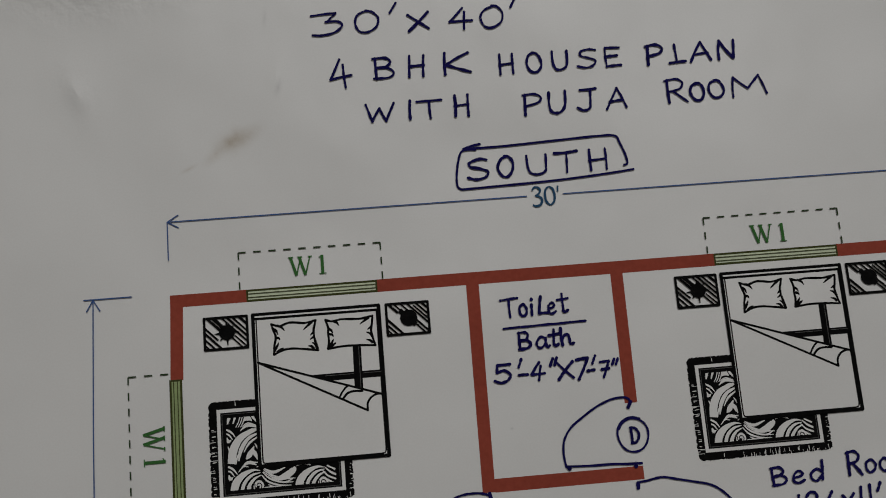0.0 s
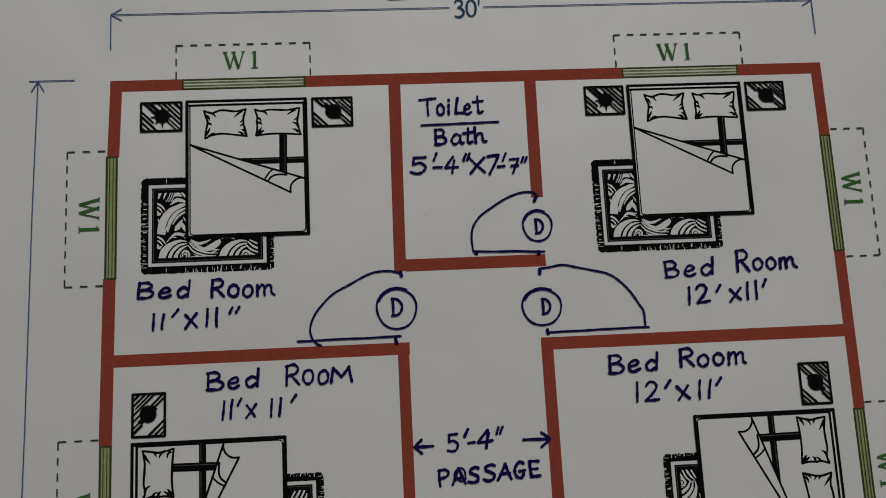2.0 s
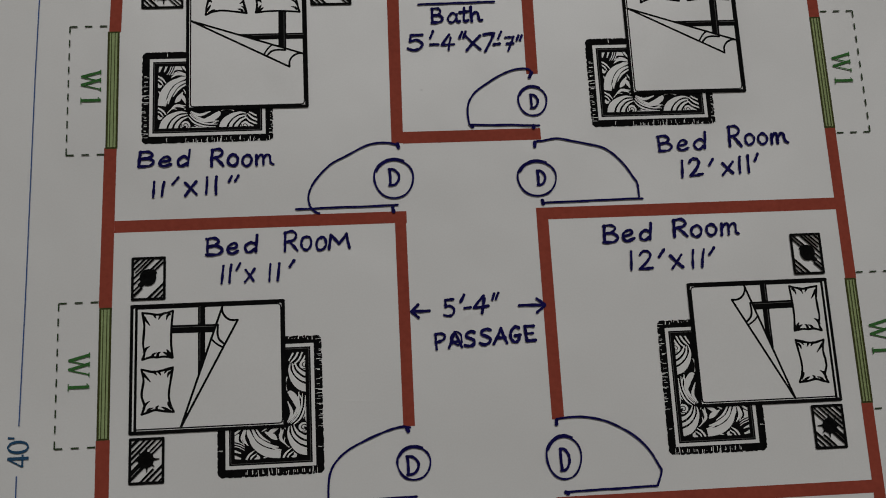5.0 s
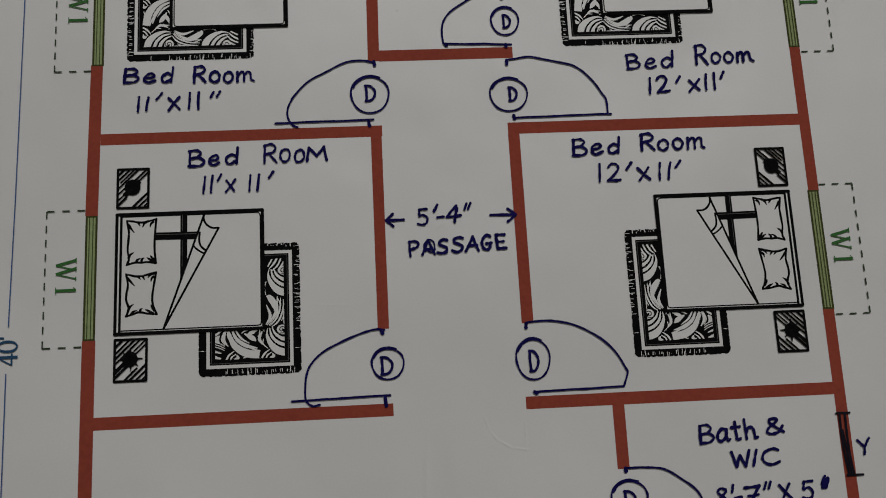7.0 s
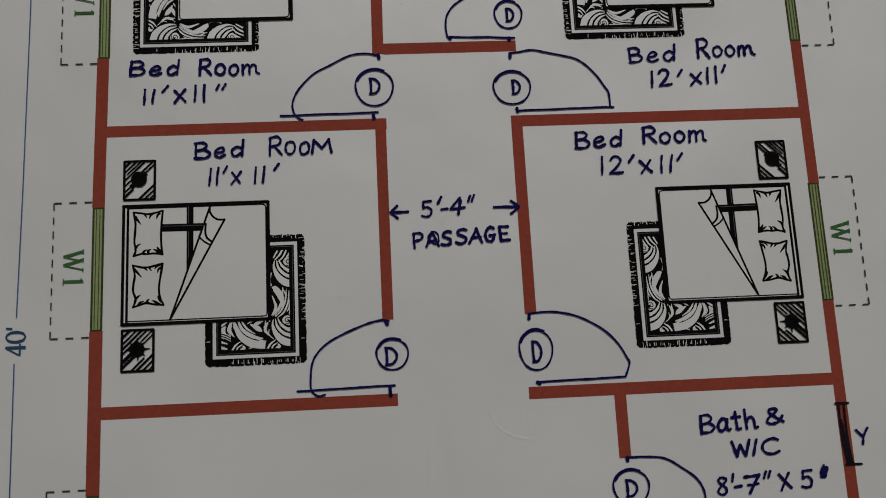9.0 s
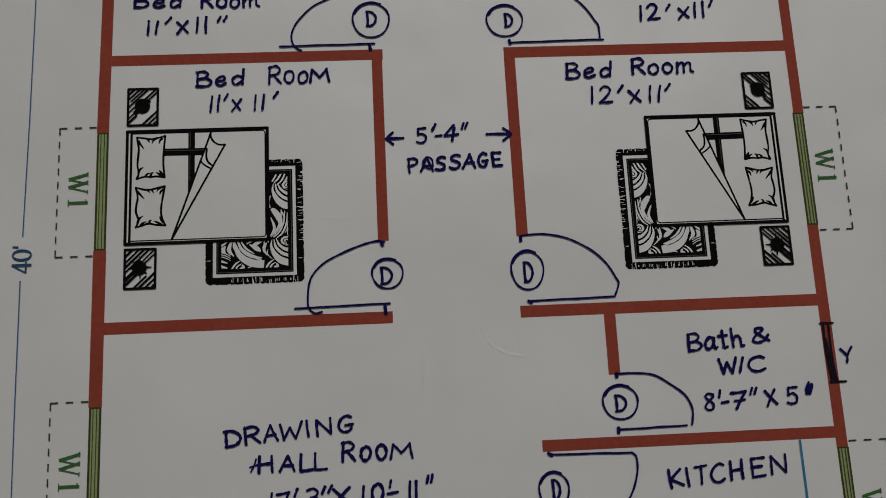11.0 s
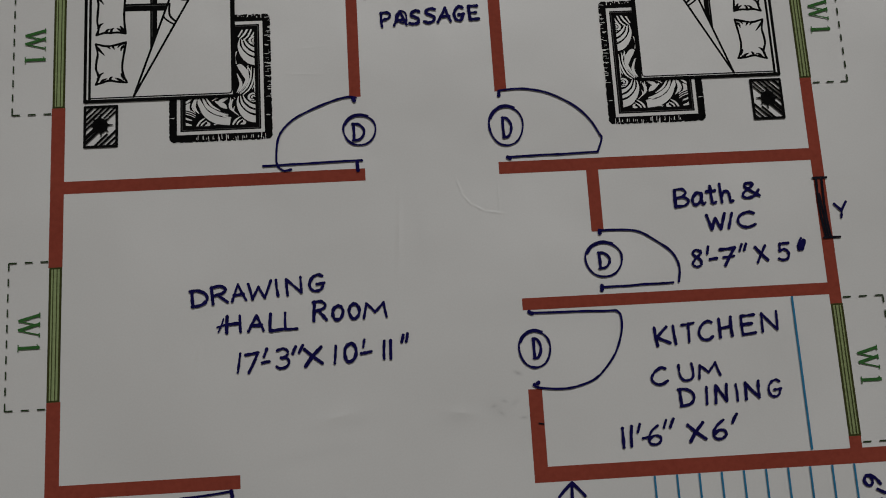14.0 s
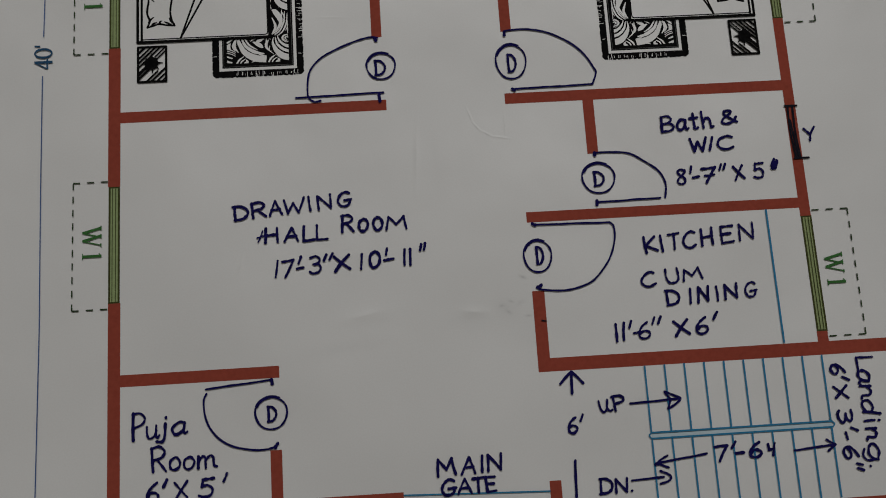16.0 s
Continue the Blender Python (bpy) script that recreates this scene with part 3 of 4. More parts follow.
    for run in (((19.0, 17.6, 0.3), (21.6, 16.9, 0.6), (24.0, 17.6, 0.3)), ((12.4, 33.0, 0.3), (13.2, 30.0, 0.7), (14.8, 26.8, 0.3)), ((19.6, 31.6, 0.3), (21.0, 32.4, 0.8), (23.6, 32.4, 0.3)),
                ((9.0, 24.6, 0.4), (9.8, 27.4, 0.7), (9.4, 30.4, 0.3)), ((13.4, 36.6, 0.3), (16.0, 34.2, 0.5), (18.6, 34.4, 0.3)), ((24.4, 44.8, 0.3), (30.0, 44.0, 0.7), (37.0, 44.6, 0.4))):
        blade(wave, *run)
    # short strands and a leaf at the side, twice
    for v in (0.0, 17.2):
        for run in (((8.5, 16.6, 0.8), (11.0, 18.0, 0.9), (12.9, 20.4, 0.3)), ((8.5, 18.6, 0.6), (10.0, 19.4, 0.7), (11.4, 21.4, 0.3)), ((8.7, 20.4, 0.3), (9.3, 22.2, 1.6), (10.8, 21.6, 0.3))):
            blade(wave, *[(p, q + v, w) for p, q, w in run])
    # leaves and strands between the two foot waves and past the second
    for run in (((15.0, 34.8, 0.3), (18.4, 32.4, 1.4), (22.5, 33.6, 0.5)), ((26.0, 35.4, 0.4), (30.5, 37.4, 1.4), (36.5, 35.4, 0.4)), ((25.6, 36.9, 0.3), (31.0, 40.2, 0.8), (36.0, 39.6, 2.9), (40.4, 36.8, 2.5), (41.0, 35.2, 0.4)),
                ((33.0, 42.2, 0.3), (37.0, 42.0, 0.6), (40.4, 40.4, 0.3)), ((22.5, 34.6, 0.3), (25.6, 33.6, 1.0), (29.0, 34.6, 0.4)), ((30.0, 34.6, 0.3), (34.0, 33.8, 0.9), (38.0, 34.2, 0.3)),
                ((42.0, 35.0, 0.4), (45.5, 34.0, 1.0), (49.0, 35.0, 0.4)), ((54.6, 37.6, 0.3), (57.4, 40.4, 0.8), (61.2, 42.0, 0.7)), ((54.8, 40.6, 0.3), (58.0, 42.8, 0.8), (61.4, 44.4, 0.6)), ((57.0, 35.6, 0.6), (61.0, 37.6, 0.8)), ((55.8, 36.2, 0.3), (58.5, 38.6, 0.9), (61.4, 40.0, 0.9))):
        blade(wave, *run)
    tagged(put(dark, "curl_line", BLACK, rug), kind="stuff")
    tagged(put(wave, "wave_pattern", PAPER, rug), kind="stuff")
    for name, g, w, mat in (("rug_border", 0.265, 0.10, BLACK), ("rug_border", 0.18, 0.065, PAPER), ("rug_border", 0.245, 0.008, FAINT)):
        ring = ink_at(Z_RUG + (0.03 if mat is BLACK else 0.036) * MM)
        a, b, c, d = x0 + g, x1 - g, y0 + g, y1 - g
        h = w / 2
        ring.rect(a - h, c - h, a + h, d + h)
        ring.rect(b - h, c - h, b + h, d + h)
        ring.rect(a + h, c - h, b - h, c + h)
        ring.rect(a + h, d - h, b - h, d + h)
        put(ring, name, mat, rug)

    # bed: white face, frame, headboard
    face = ink_at(Z_BED)
    face.rect(-1.225, -1.445, 1.225, 1.43)
    bed = put(face, "bed_drawing", PAPER, SHEET, "double bed drawn in black outline from above")
    frame_ink = ink_at(Z_BED + 0.01 * MM)
    frame_ink.line([(-1.20, 1.42), (1.20, 1.42)], 0.06)
    frame_ink.line([(-1.20, 1.335), (1.20, 1.335)], 0.05)
    frame_ink.line([(-1.21, 1.42), (-1.21, -1.42)], 0.068)
    frame_ink.line([(1.198, 1.42), (1.198, -1.42)], 0.074)
    frame_ink.line([(-1.205, -1.42), (1.195, -1.42)], 0.065)
    put(frame_ink, "bed_frame", BLACK, bed)
    sheet_line = ink_at(Z_BED + 0.012 * MM)
    sheet_line.ribbon([(-1.151, 1.33), (-1.151, -1.28)] + smooth([(-1.151, -1.29), (-1.135, -1.36), (-1.07, -1.376)], 5)
                      + smooth([(1.06, -1.376), (1.13, -1.36), (1.15, -1.29)], 5) + [(1.15, -1.28), (1.15, 1.33)], 0.026, caps=False)
    put(sheet_line, "mattress_edge", BLACK, bed)

    def pillow(px0, px1, py0, py1, edges, creases):
        """A creased pillow: edge runs between its pointed corners, and short creases that fade from them."""
        ink = ink_at(Z_BED + 0.015 * MM)
        w, h = px1 - px0, py1 - py0

        def spot_in(a, b):
            return (px0 + a * w, py0 + b * h)
        for run in edges:
            ink.curve([spot_in(*p) for p in run], 0.044, 4, uneven=0.25)
        for (ax, ay), (bx, by) in creases:
            bow = (0.5 * (ax + bx) + 0.02, 0.5 * (ay + by) + 0.03)
            p, q, r = spot_in(ax, ay), spot_in(*bow), spot_in(bx, by)
            ink.blade(smooth([(*p, 0.052), (*q, 0.048), (*r, 0.016)], 4))
        put(ink, "pillow_drawing", BLACK, bed)
    pillow(-0.87, -0.02, 0.65, 1.215,
           (((0, 1), (0.08, 0.95), (0.20, 0.91), (0.38, 1.0), (0.56, 0.99), (0.75, 0.95), (1, 1.02)), ((1, 1.02), (0.97, 0.86), (0.94, 0.68), (0.95, 0.42), (1.02, 0.0)),
            ((1.02, 0.0), (0.72, 0.07), (0.45, 0.12), (0.24, 0.09), (0.03, -0.04)), ((0.03, -0.04), (0.05, 0.26), (0.09, 0.55), (0.05, 0.76), (0, 1))),
           (((0.12, 0.94), (0.29, 0.74)), ((0.92, 0.98), (0.71, 0.72)), ((0.96, 0.64), (0.86, 0.52)), ((0.96, 0.46), (0.85, 0.38)), ((1.0, 0.05), (0.89, 0.28)),
            ((0.03, 0.05), (0.15, 0.36)), ((0.03, 0.84), (0.14, 0.62)), ((0.08, 0.52), (0.18, 0.44)), ((0.10, 0.03), (0.26, 0.16)), ((0.93, 0.05), (0.80, 0.17))))
    pillow(0.165, 1.07, 0.655, 1.215,
           (((0, 1), (0.14, 0.93), (0.32, 0.98), (0.55, 0.96), (0.76, 0.95), (1, 1.02)), ((1, 1.02), (0.98, 0.78), (0.95, 0.50), (0.98, 0.24), (1.02, 0.0)),
            ((1.02, 0.0), (0.62, 0.05), (0.30, 0.05), (0.02, 0.0)), ((0.02, 0.0), (0.05, 0.28), (0.04, 0.52), (0.05, 0.72), (0, 1))),
           (((0.14, 0.95), (0.28, 0.76)), ((0.92, 0.97), (0.72, 0.76)), ((0.98, 0.28), (0.84, 0.48)), ((0.03, 0.70), (0.14, 0.52)), ((0.05, 0.50), (0.15, 0.40)),
            ((0.03, 0.04), (0.15, 0.32)), ((0.06, 0.03), (0.20, 0.20)), ((0.97, 0.62), (0.87, 0.56)), ((0.97, 0.08), (0.83, 0.22))))

    # folded-back cover with its crossed ribbon
    ribbon_ink = ink_at(Z_BED + 0.013 * MM)
    ribbon_ink.poly([(0.65, 0.67), (0.81, 0.67), (0.80, -0.16), (0.64, -0.11)])
    ribbon_ink.poly([(-0.20, 0.187), (1.17, 0.187), (1.17, 0.052), (0.21, 0.052)])
    put(ribbon_ink, "crossed_ribbon", BLACK, bed)
    shine = ink_at(Z_BED + 0.016 * MM)
    shine.line([(0.10, 0.150), (0.64, 0.150)], 0.009, caps=False)
    shine.line([(0.82, 0.150), (1.16, 0.150)], 0.009, caps=False)
    shine.line([(0.765, 0.66), (0.757, -0.13)], 0.009, caps=False)
    put(shine, "ribbon_line", FAINT, bed)
    fold = ink_at(Z_BED + 0.018 * MM)
    fold.line([(-1.15, 0.50), (1.16, -0.28)], 0.042)
    fold.line([(-1.15, 0.50), (0.86, -0.56)], 0.042)
    fold.curve([(0.86, -0.56), (0.865, -0.43), (0.93, -0.33), (1.04, -0.27), (1.16, -0.27)], 0.042)
    fold.curve([(0.34, -0.28), (0.40, -0.18), (0.47, -0.10), (0.53, -0.06)], 0.036)
    fold.curve([(0.41, -0.30), (0.50, -0.21), (0.62, -0.18), (0.78, -0.19)], 0.042)
    put(fold, "cover_fold", BLACK, bed)

    # bedside tables with a hatched top and a dark lamp: one lamp with spikes, one on a broad dark band
    hw, hh = 0.405, 0.30

    def bedside_table(cx, cy, lines, band, spikes, radius):
        ink = ink_at(Z_BED)
        for a, b in (((-hw, hh), (hw, hh)), ((hw, hh), (hw, -hh)), ((hw, -hh), (-hw, -hh)), ((-hw, -hh), (-hw, hh))):
            ink.line([(cx + a[0], cy + a[1]), (cx + b[0], cy + b[1])], 0.05)
        stand = put(ink, "bedside_table_drawing", BLACK, SHEET, "hatched bedside table with a dark lamp, drawn in black")
        hatch = ink_at(Z_BED + 0.01 * MM)
        for s, wdt, u0, u1 in lines:
            # a line y = -x + s across the top, from u0 to u1 of its length
            a, b = max(-hw, s - hh), min(hw, s + hh)
            xa, xb = a + (b - a) * u0, a + (b - a) * u1
            hatch.line([(cx + xa, cy + s - xa), (cx + xb, cy + s - xb)], wdt, caps=False, uneven=0.2)
        put(hatch, "hatching", BLACK, stand)
        lamp = ink_at(Z_BED + 0.02 * MM)
        if band:
            lamp.line([(cx - 0.15, cy + 0.17), (cx + 0.15, cy - 0.13)], 0.10, caps=False)
        lamp.disc(cx + 0.02, cy + 0.01, radius, 14, radius * 0.95)
        for k in range(spikes):
            a = radians(45 * k + 2)
            far = 0.235 if k % 2 == 0 else 0.195
            lamp.blade([(cx + 0.02 + 0.12 * math.cos(a), cy + 0.12 * math.sin(a), 0.05), (cx + 0.02 + far * math.cos(a), cy + far * math.sin(a), 0.014)])
        put(lamp, "lamp_drawing", BLACK, stand)
    bedside_table(-1.73, 1.115, ((-0.61, 0.03, 0, 1), (-0.50, 0.035, 0, 1), (-0.38, 0.045, 0, 1), (-0.28, 0.04, 0, 0.6), (-0.05, 0.05, 0, 0.4), (0.06, 0.07, 0, 0.4),
                                 (0.02, 0.03, 0.66, 1), (0.11, 0.03, 0.6, 1), (0.22, 0.035, 0, 1), (0.32, 0.045, 0, 1), (0.42, 0.035, 0, 1), (0.55, 0.05, 0, 1)), False, 8, 0.155)
    bedside_table(1.745, 1.12, ((-0.60, 0.03, 0, 1), (-0.50, 0.035, 0, 1), (-0.39, 0.045, 0, 1), (-0.06, 0.05, 0, 0.3), (0.04, 0.035, 0, 1), (0.13, 0.04, 0.55, 1), (0.17, 0.03, 0, 0.3),
                                (0.29, 0.035, 0, 1), (0.37, 0.03, 0.15, 1), (0.46, 0.035, 0, 1), (0.57, 0.045, 0, 1)), True, 0, 0.168)


def at(x, y):
    return Matrix.Translation((x, y, 0))


QUARTER = Matrix.Rotation(radians(90), 4, "Z")
MIRROR = Matrix.Diagonal((-1, 1, 1, 1))
bed_group(at(2.765, -1.92), 3)
bed_group(at(11.95, -1.835), 3)
bed_group(at(1.965, -8.545) @ QUARTER @ Matrix.Diagonal((1, 1.02, 1, 1)), 3)
bed_group(at(12.92, -8.555) @ MIRROR @ QUARTER, 3)

# ---- printed stairs, kitchen counter and gate line ----
for flight, (ya, yb) in enumerate(((-17.50, -18.87), (-19.02, -20.42))):
    for k in range(10):
        x = 11.0 + 0.42 * k
        tread = Ink(Z_LINE)
        tread.line([(x, ya), (x, yb)], 0.038, caps=False)
        put(tread, "stair_tread_line", STAIR_BLUE, SHEET)
fill = Ink(Z_WALL)
fill.rect(11.0, -18.99, 14.80, -18.89)
put(fill, "stair_rail_fill", RAIL_TINT, SHEET, "pale blue tint between two stair flights")
rail = Ink(Z_LINE)
rail.line([(11.0, -18.88), (14.80, -18.88)], 0.036)
rail.line([(11.0, -19.00), (14.80, -19.00)], 0.036)
rail.curve([(11.0, -18.88), (10.95, -18.94), (11.0, -19.00)], 0.03)
rail.curve([(14.80, -18.88), (14.85, -18.94), (14.80, -19.00)], 0.03)
put(rail, "stair_rail_line", STAIR_BLUE, SHEET, "pale blue double line between two stair flights")
counter = Ink(Z_LINE)
counter.line([(14.01, -14.30), (14.02, -17.20)], 0.042, caps=False)
put(counter, "counter_line", STAIR_BLUE, SHEET, "cyan line of the kitchen counter")
gate = Ink(Z_LINE)
gate.line([(5.83, -19.80), (8.81, -19.91)], 0.03, caps=False)
put(gate, "gate_line", STAIR_BLUE, SHEET, "blue line of the main gate")


# ---- hand lettering ----
# Each letter: its width and its pen strokes, for a cap height of 1. "L" strokes are straight, "S" strokes are curves.
GLYPHS = {}


def letter(ch, width, *strokes):
    GLYPHS[ch] = (width, strokes)


def L(*pts):
    return ("L", pts)


def S(*pts):
    return ("S", pts)


letter("A", 0.75, L((0, 0), (0.40, 1), (0.75, 0)), L((0.14, 0.36), (0.64, 0.38)))
letter("B", 0.62, L((0.05, 0), (0.05, 1)), S((0.0, 0.98), (0.35, 1.0), (0.52, 0.80), (0.38, 0.58), (0.08, 0.52)), S((0.08, 0.52), (0.45, 0.50), (0.62, 0.27), (0.45, 0.03), (0.0, 0.02)))
letter("C", 0.62, S((0.60, 0.90), (0.42, 1.0), (0.15, 0.80), (0.02, 0.42), (0.14, 0.08), (0.38, 0.0), (0.62, 0.14)))
letter("D", 0.68, L((0.06, 0), (0.08, 1)), S((0.0, 0.97), (0.34, 0.97), (0.62, 0.72), (0.64, 0.36), (0.44, 0.06), (0.0, 0.0)))
letter("E", 0.56, L((0.05, 0), (0.05, 1)), L((0.05, 1), (0.56, 0.97)), L((0.05, 0.52), (0.46, 0.52)), L((0.05, 0), (0.56, 0.02)))
letter("G", 0.68, S((0.60, 0.88), (0.40, 1.0), (0.14, 0.80), (0.02, 0.42), (0.16, 0.06), (0.44, 0.0), (0.60, 0.18), (0.62, 0.42)), L((0.34, 0.42), (0.70, 0.44)))
letter("H", 0.68, L((0.04, 0), (0.06, 1)), L((0.62, 0), (0.64, 1)), L((0.04, 0.48), (0.64, 0.52)))
letter("I", 0.12, L((0.06, 0), (0.06, 1)))
letter("J", 0.55, L((0.12, 0.98), (0.62, 1.0)), S((0.44, 1.0), (0.44, 0.40), (0.40, 0.08), (0.22, 0.0), (0.04, 0.16)))
letter("K", 0.64, L((0.06, 0), (0.06, 1)), L((0.58, 0.98), (0.08, 0.46), (0.64, 0.06)))
letter("L", 0.52, L((0.06, 1), (0.06, 0), (0.54, 0.02)))
letter("M", 0.85, L((0.0, 0), (0.10, 0.98), (0.42, 0.36), (0.74, 1.0), (0.86, 0)))
letter("N", 0.70, L((0.04, 0), (0.06, 0.98), (0.62, 0.03), (0.66, 1.0)))
letter("O", 0.64, S((0.36, 1.0), (0.12, 0.86), (0.02, 0.46), (0.16, 0.06), (0.40, 0.0), (0.60, 0.26), (0.62, 0.64), (0.48, 0.94), (0.30, 1.0)))
letter("P", 0.58, L((0.05, 0), (0.06, 1)), S((0.0, 0.97), (0.36, 1.0), (0.58, 0.80), (0.46, 0.56), (0.08, 0.46)))
letter("R", 0.64, L((0.05, 0), (0.06, 1)), S((0.0, 0.96), (0.36, 1.02), (0.58, 0.82), (0.44, 0.58), (0.08, 0.48)), L((0.24, 0.50), (0.64, 0.0)))
letter("S", 0.58, S((0.56, 0.92), (0.36, 1.0), (0.10, 0.88), (0.10, 0.66), (0.34, 0.52), (0.54, 0.34), (0.46, 0.08), (0.22, 0.0), (0.0, 0.10)))
letter("T", 0.68, L((0.0, 0.96), (0.70, 1.0)), L((0.36, 0.98), (0.34, 0.0)))
letter("U", 0.62, S((0.04, 1.0), (0.03, 0.40), (0.12, 0.08), (0.32, 0.0), (0.52, 0.10), (0.60, 0.42), (0.62, 1.0)))
letter("V", 0.60, L((0.0, 0.92), (0.32, 0.45)), L((0.62, 1.0), (0.34, 0.42), (0.26, -0.06)))
letter("W", 0.92, L((0.0, 0.98), (0.20, 0.02), (0.44, 0.72), (0.66, 0.02), (0.92, 1.0)))
letter("X", 0.62, L((0.0, 0.88), (0.62, 0.04)), L((0.60, 0.92), (0.02, -0.04)))
letter("a", 0.55, S((0.46, 0.56), (0.24, 0.64), (0.03, 0.36), (0.08, 0.06), (0.24, 0.0), (0.42, 0.22), (0.47, 0.58)), S((0.46, 0.56), (0.44, 0.16), (0.50, 0.0), (0.60, 0.08)))
letter("d", 0.58, S((0.46, 0.46), (0.26, 0.60), (0.03, 0.36), (0.08, 0.05), (0.26, 0.0), (0.44, 0.20)), L((0.50, 1.0), (0.46, 0.0)))
letter("e", 0.52, S((0.06, 0.30), (0.34, 0.34), (0.44, 0.50), (0.30, 0.64), (0.08, 0.46), (0.04, 0.16), (0.22, 0.0), (0.50, 0.12)))
letter("g", 0.52, S((0.44, 0.52), (0.22, 0.62), (0.03, 0.36), (0.10, 0.05), (0.28, 0.02), (0.44, 0.26), (0.45, 0.55)), S((0.45, 0.55), (0.45, -0.10), (0.34, -0.34), (0.14, -0.26)))
letter("h", 0.54, L((0.06, 1.0), (0.04, 0.0)), S((0.05, 0.34), (0.20, 0.56), (0.38, 0.54), (0.42, 0.28), (0.44, 0.06), (0.56, 0.04)))
letter("i", 0.14, L((0.07, 0.60), (0.07, 0.0)), L((0.08, 0.86), (0.09, 0.90)))
letter("j", 0.30, S((0.24, 0.60), (0.24, 0.0), (0.14, -0.28), (-0.08, -0.24)), L((0.25, 0.86), (0.26, 0.90)))
letter("l", 0.14, L((0.08, 1.05), (0.06, 0.0)))
letter("m", 0.84, L((0.04, 0.62), (0.04, 0.0)), S((0.04, 0.36), (0.20, 0.62), (0.34, 0.54), (0.36, 0.0)), S((0.36, 0.36), (0.54, 0.64), (0.68, 0.54), (0.72, 0.14), (0.86, 0.02)))
letter("n", 0.54, L((0.04, 0.62), (0.04, 0.0)), S((0.04, 0.36), (0.22, 0.62), (0.40, 0.52), (0.42, 0.10), (0.54, 0.02)))
letter("o", 0.50, S((0.28, 0.66), (0.06, 0.52), (0.03, 0.20), (0.20, 0.0), (0.42, 0.12), (0.48, 0.42), (0.34, 0.64), (0.22, 0.66)))
letter("t", 0.42, L((0.20, 0.98), (0.18, 0.06)), L((0.0, 0.68), (0.42, 0.72)), S((0.18, 0.10), (0.22, 0.0), (0.36, 0.06)))
letter("u", 0.56, S((0.04, 0.62), (0.03, 0.22), (0.14, 0.0), (0.34, 0.08), (0.46, 0.36)), S((0.47, 0.62), (0.45, 0.12), (0.50, 0.0), (0.60, 0.08)))
letter("0", 0.58, S((0.34, 1.0), (0.10, 0.82), (0.02, 0.44), (0.14, 0.06), (0.34, 0.0), (0.54, 0.24), (0.58, 0.64), (0.46, 0.94), (0.28, 1.0)))
letter("1", 0.10, L((0.07, 1.0), (0.03, 0.0)))
letter("2", 0.56, S((0.02, 0.80), (0.18, 1.0), (0.42, 0.96), (0.48, 0.70), (0.28, 0.34), (0.0, 0.03)), L((0.0, 0.03), (0.58, 0.06)))
letter("3", 0.54, S((0.04, 0.94), (0.30, 1.0), (0.50, 0.82), (0.40, 0.60), (0.18, 0.54)), S((0.18, 0.54), (0.46, 0.48), (0.54, 0.24), (0.36, 0.02), (0.12, 0.0), (0.0, 0.10)))
letter("4", 0.60, L((0.40, 1.0), (0.02, 0.36), (0.62, 0.40)), L((0.44, 0.82), (0.38, 0.0)))
letter("5", 0.54, L((0.56, 1.0), (0.14, 0.96), (0.10, 0.56)), S((0.10, 0.56), (0.34, 0.64), (0.54, 0.42), (0.46, 0.10), (0.22, 0.0), (0.0, 0.10)))
letter("6", 0.50, S((0.44, 1.0), (0.20, 0.74), (0.04, 0.36), (0.10, 0.06), (0.30, 0.0), (0.48, 0.18), (0.44, 0.42), (0.24, 0.48), (0.07, 0.28)))
letter("7", 0.52, L((0.0, 0.94), (0.54, 1.0), (0.14, -0.10)))
letter("¬", 0.52, L((0.0, 0.94), (0.54, 1.0), (0.16, -0.06)), L((0.12, 0.46), (0.50, 0.50)))
letter("µ", 0.66, S((0.0, 0.80), (0.05, 0.25), (0.20, 0.0), (0.36, 0.22), (0.46, 0.84), (0.40, 0.30), (0.50, 0.04), (0.66, 0.10)))
letter("Ʒ", 0.60, L((0.0, 0.93), (0.50, 1.0), (0.30, 0.60)), S((0.30, 0.60), (0.50, 0.60), (0.60, 0.40), (0.46, 0.12), (0.20, 0.0), (0.0, 0.04)))
letter("Ł", 0.60, L((0.26, 1.0), (0.28, 0.02)), L((0.0, 0.0), (0.60, 0.05)))
letter("ļ", 0.34, L((0.10, 1.0), (0.02, 0.06), (0.36, 0.04)))
letter("¤", 0.40, L((0.02, 0.85), (0.06, 0.42), (0.34, 0.50)), L((0.36, 0.92), (0.26, 0.02)))
letter("8", 0.50, S((0.44, 0.90), (0.24, 1.0), (0.08, 0.82), (0.20, 0.60), (0.44, 0.34), (0.40, 0.06), (0.18, 0.0), (0.04, 0.18), (0.20, 0.50), (0.44, 0.74), (0.46, 0.92)))
letter("&", 0.66, S((0.64, 0.04), (0.40, 0.34), (0.14, 0.72), (0.20, 0.96), (0.40, 0.94), (0.42, 0.74), (0.14, 0.44), (0.02, 0.18), (0.18, 0.0), (0.42, 0.10), (0.62, 0.42)))
letter("/", 0.24, L((0.20, 1.04), (0.05, 0.0)))
letter("'", 0.14, L((0.16, 1.18), (0.02, 0.76)))
letter('"', 0.30, L((0.12, 1.16), (0.02, 0.78)), L((0.30, 1.18), (0.20, 0.80)))
letter("-", 0.26, L((0.0, 0.38), (0.26, 0.42)))
letter(".", 0.08, L((0.03, 0.02), (0.05, 0.06)))
letter(" ", 0.30)

PEN_W = 0.057


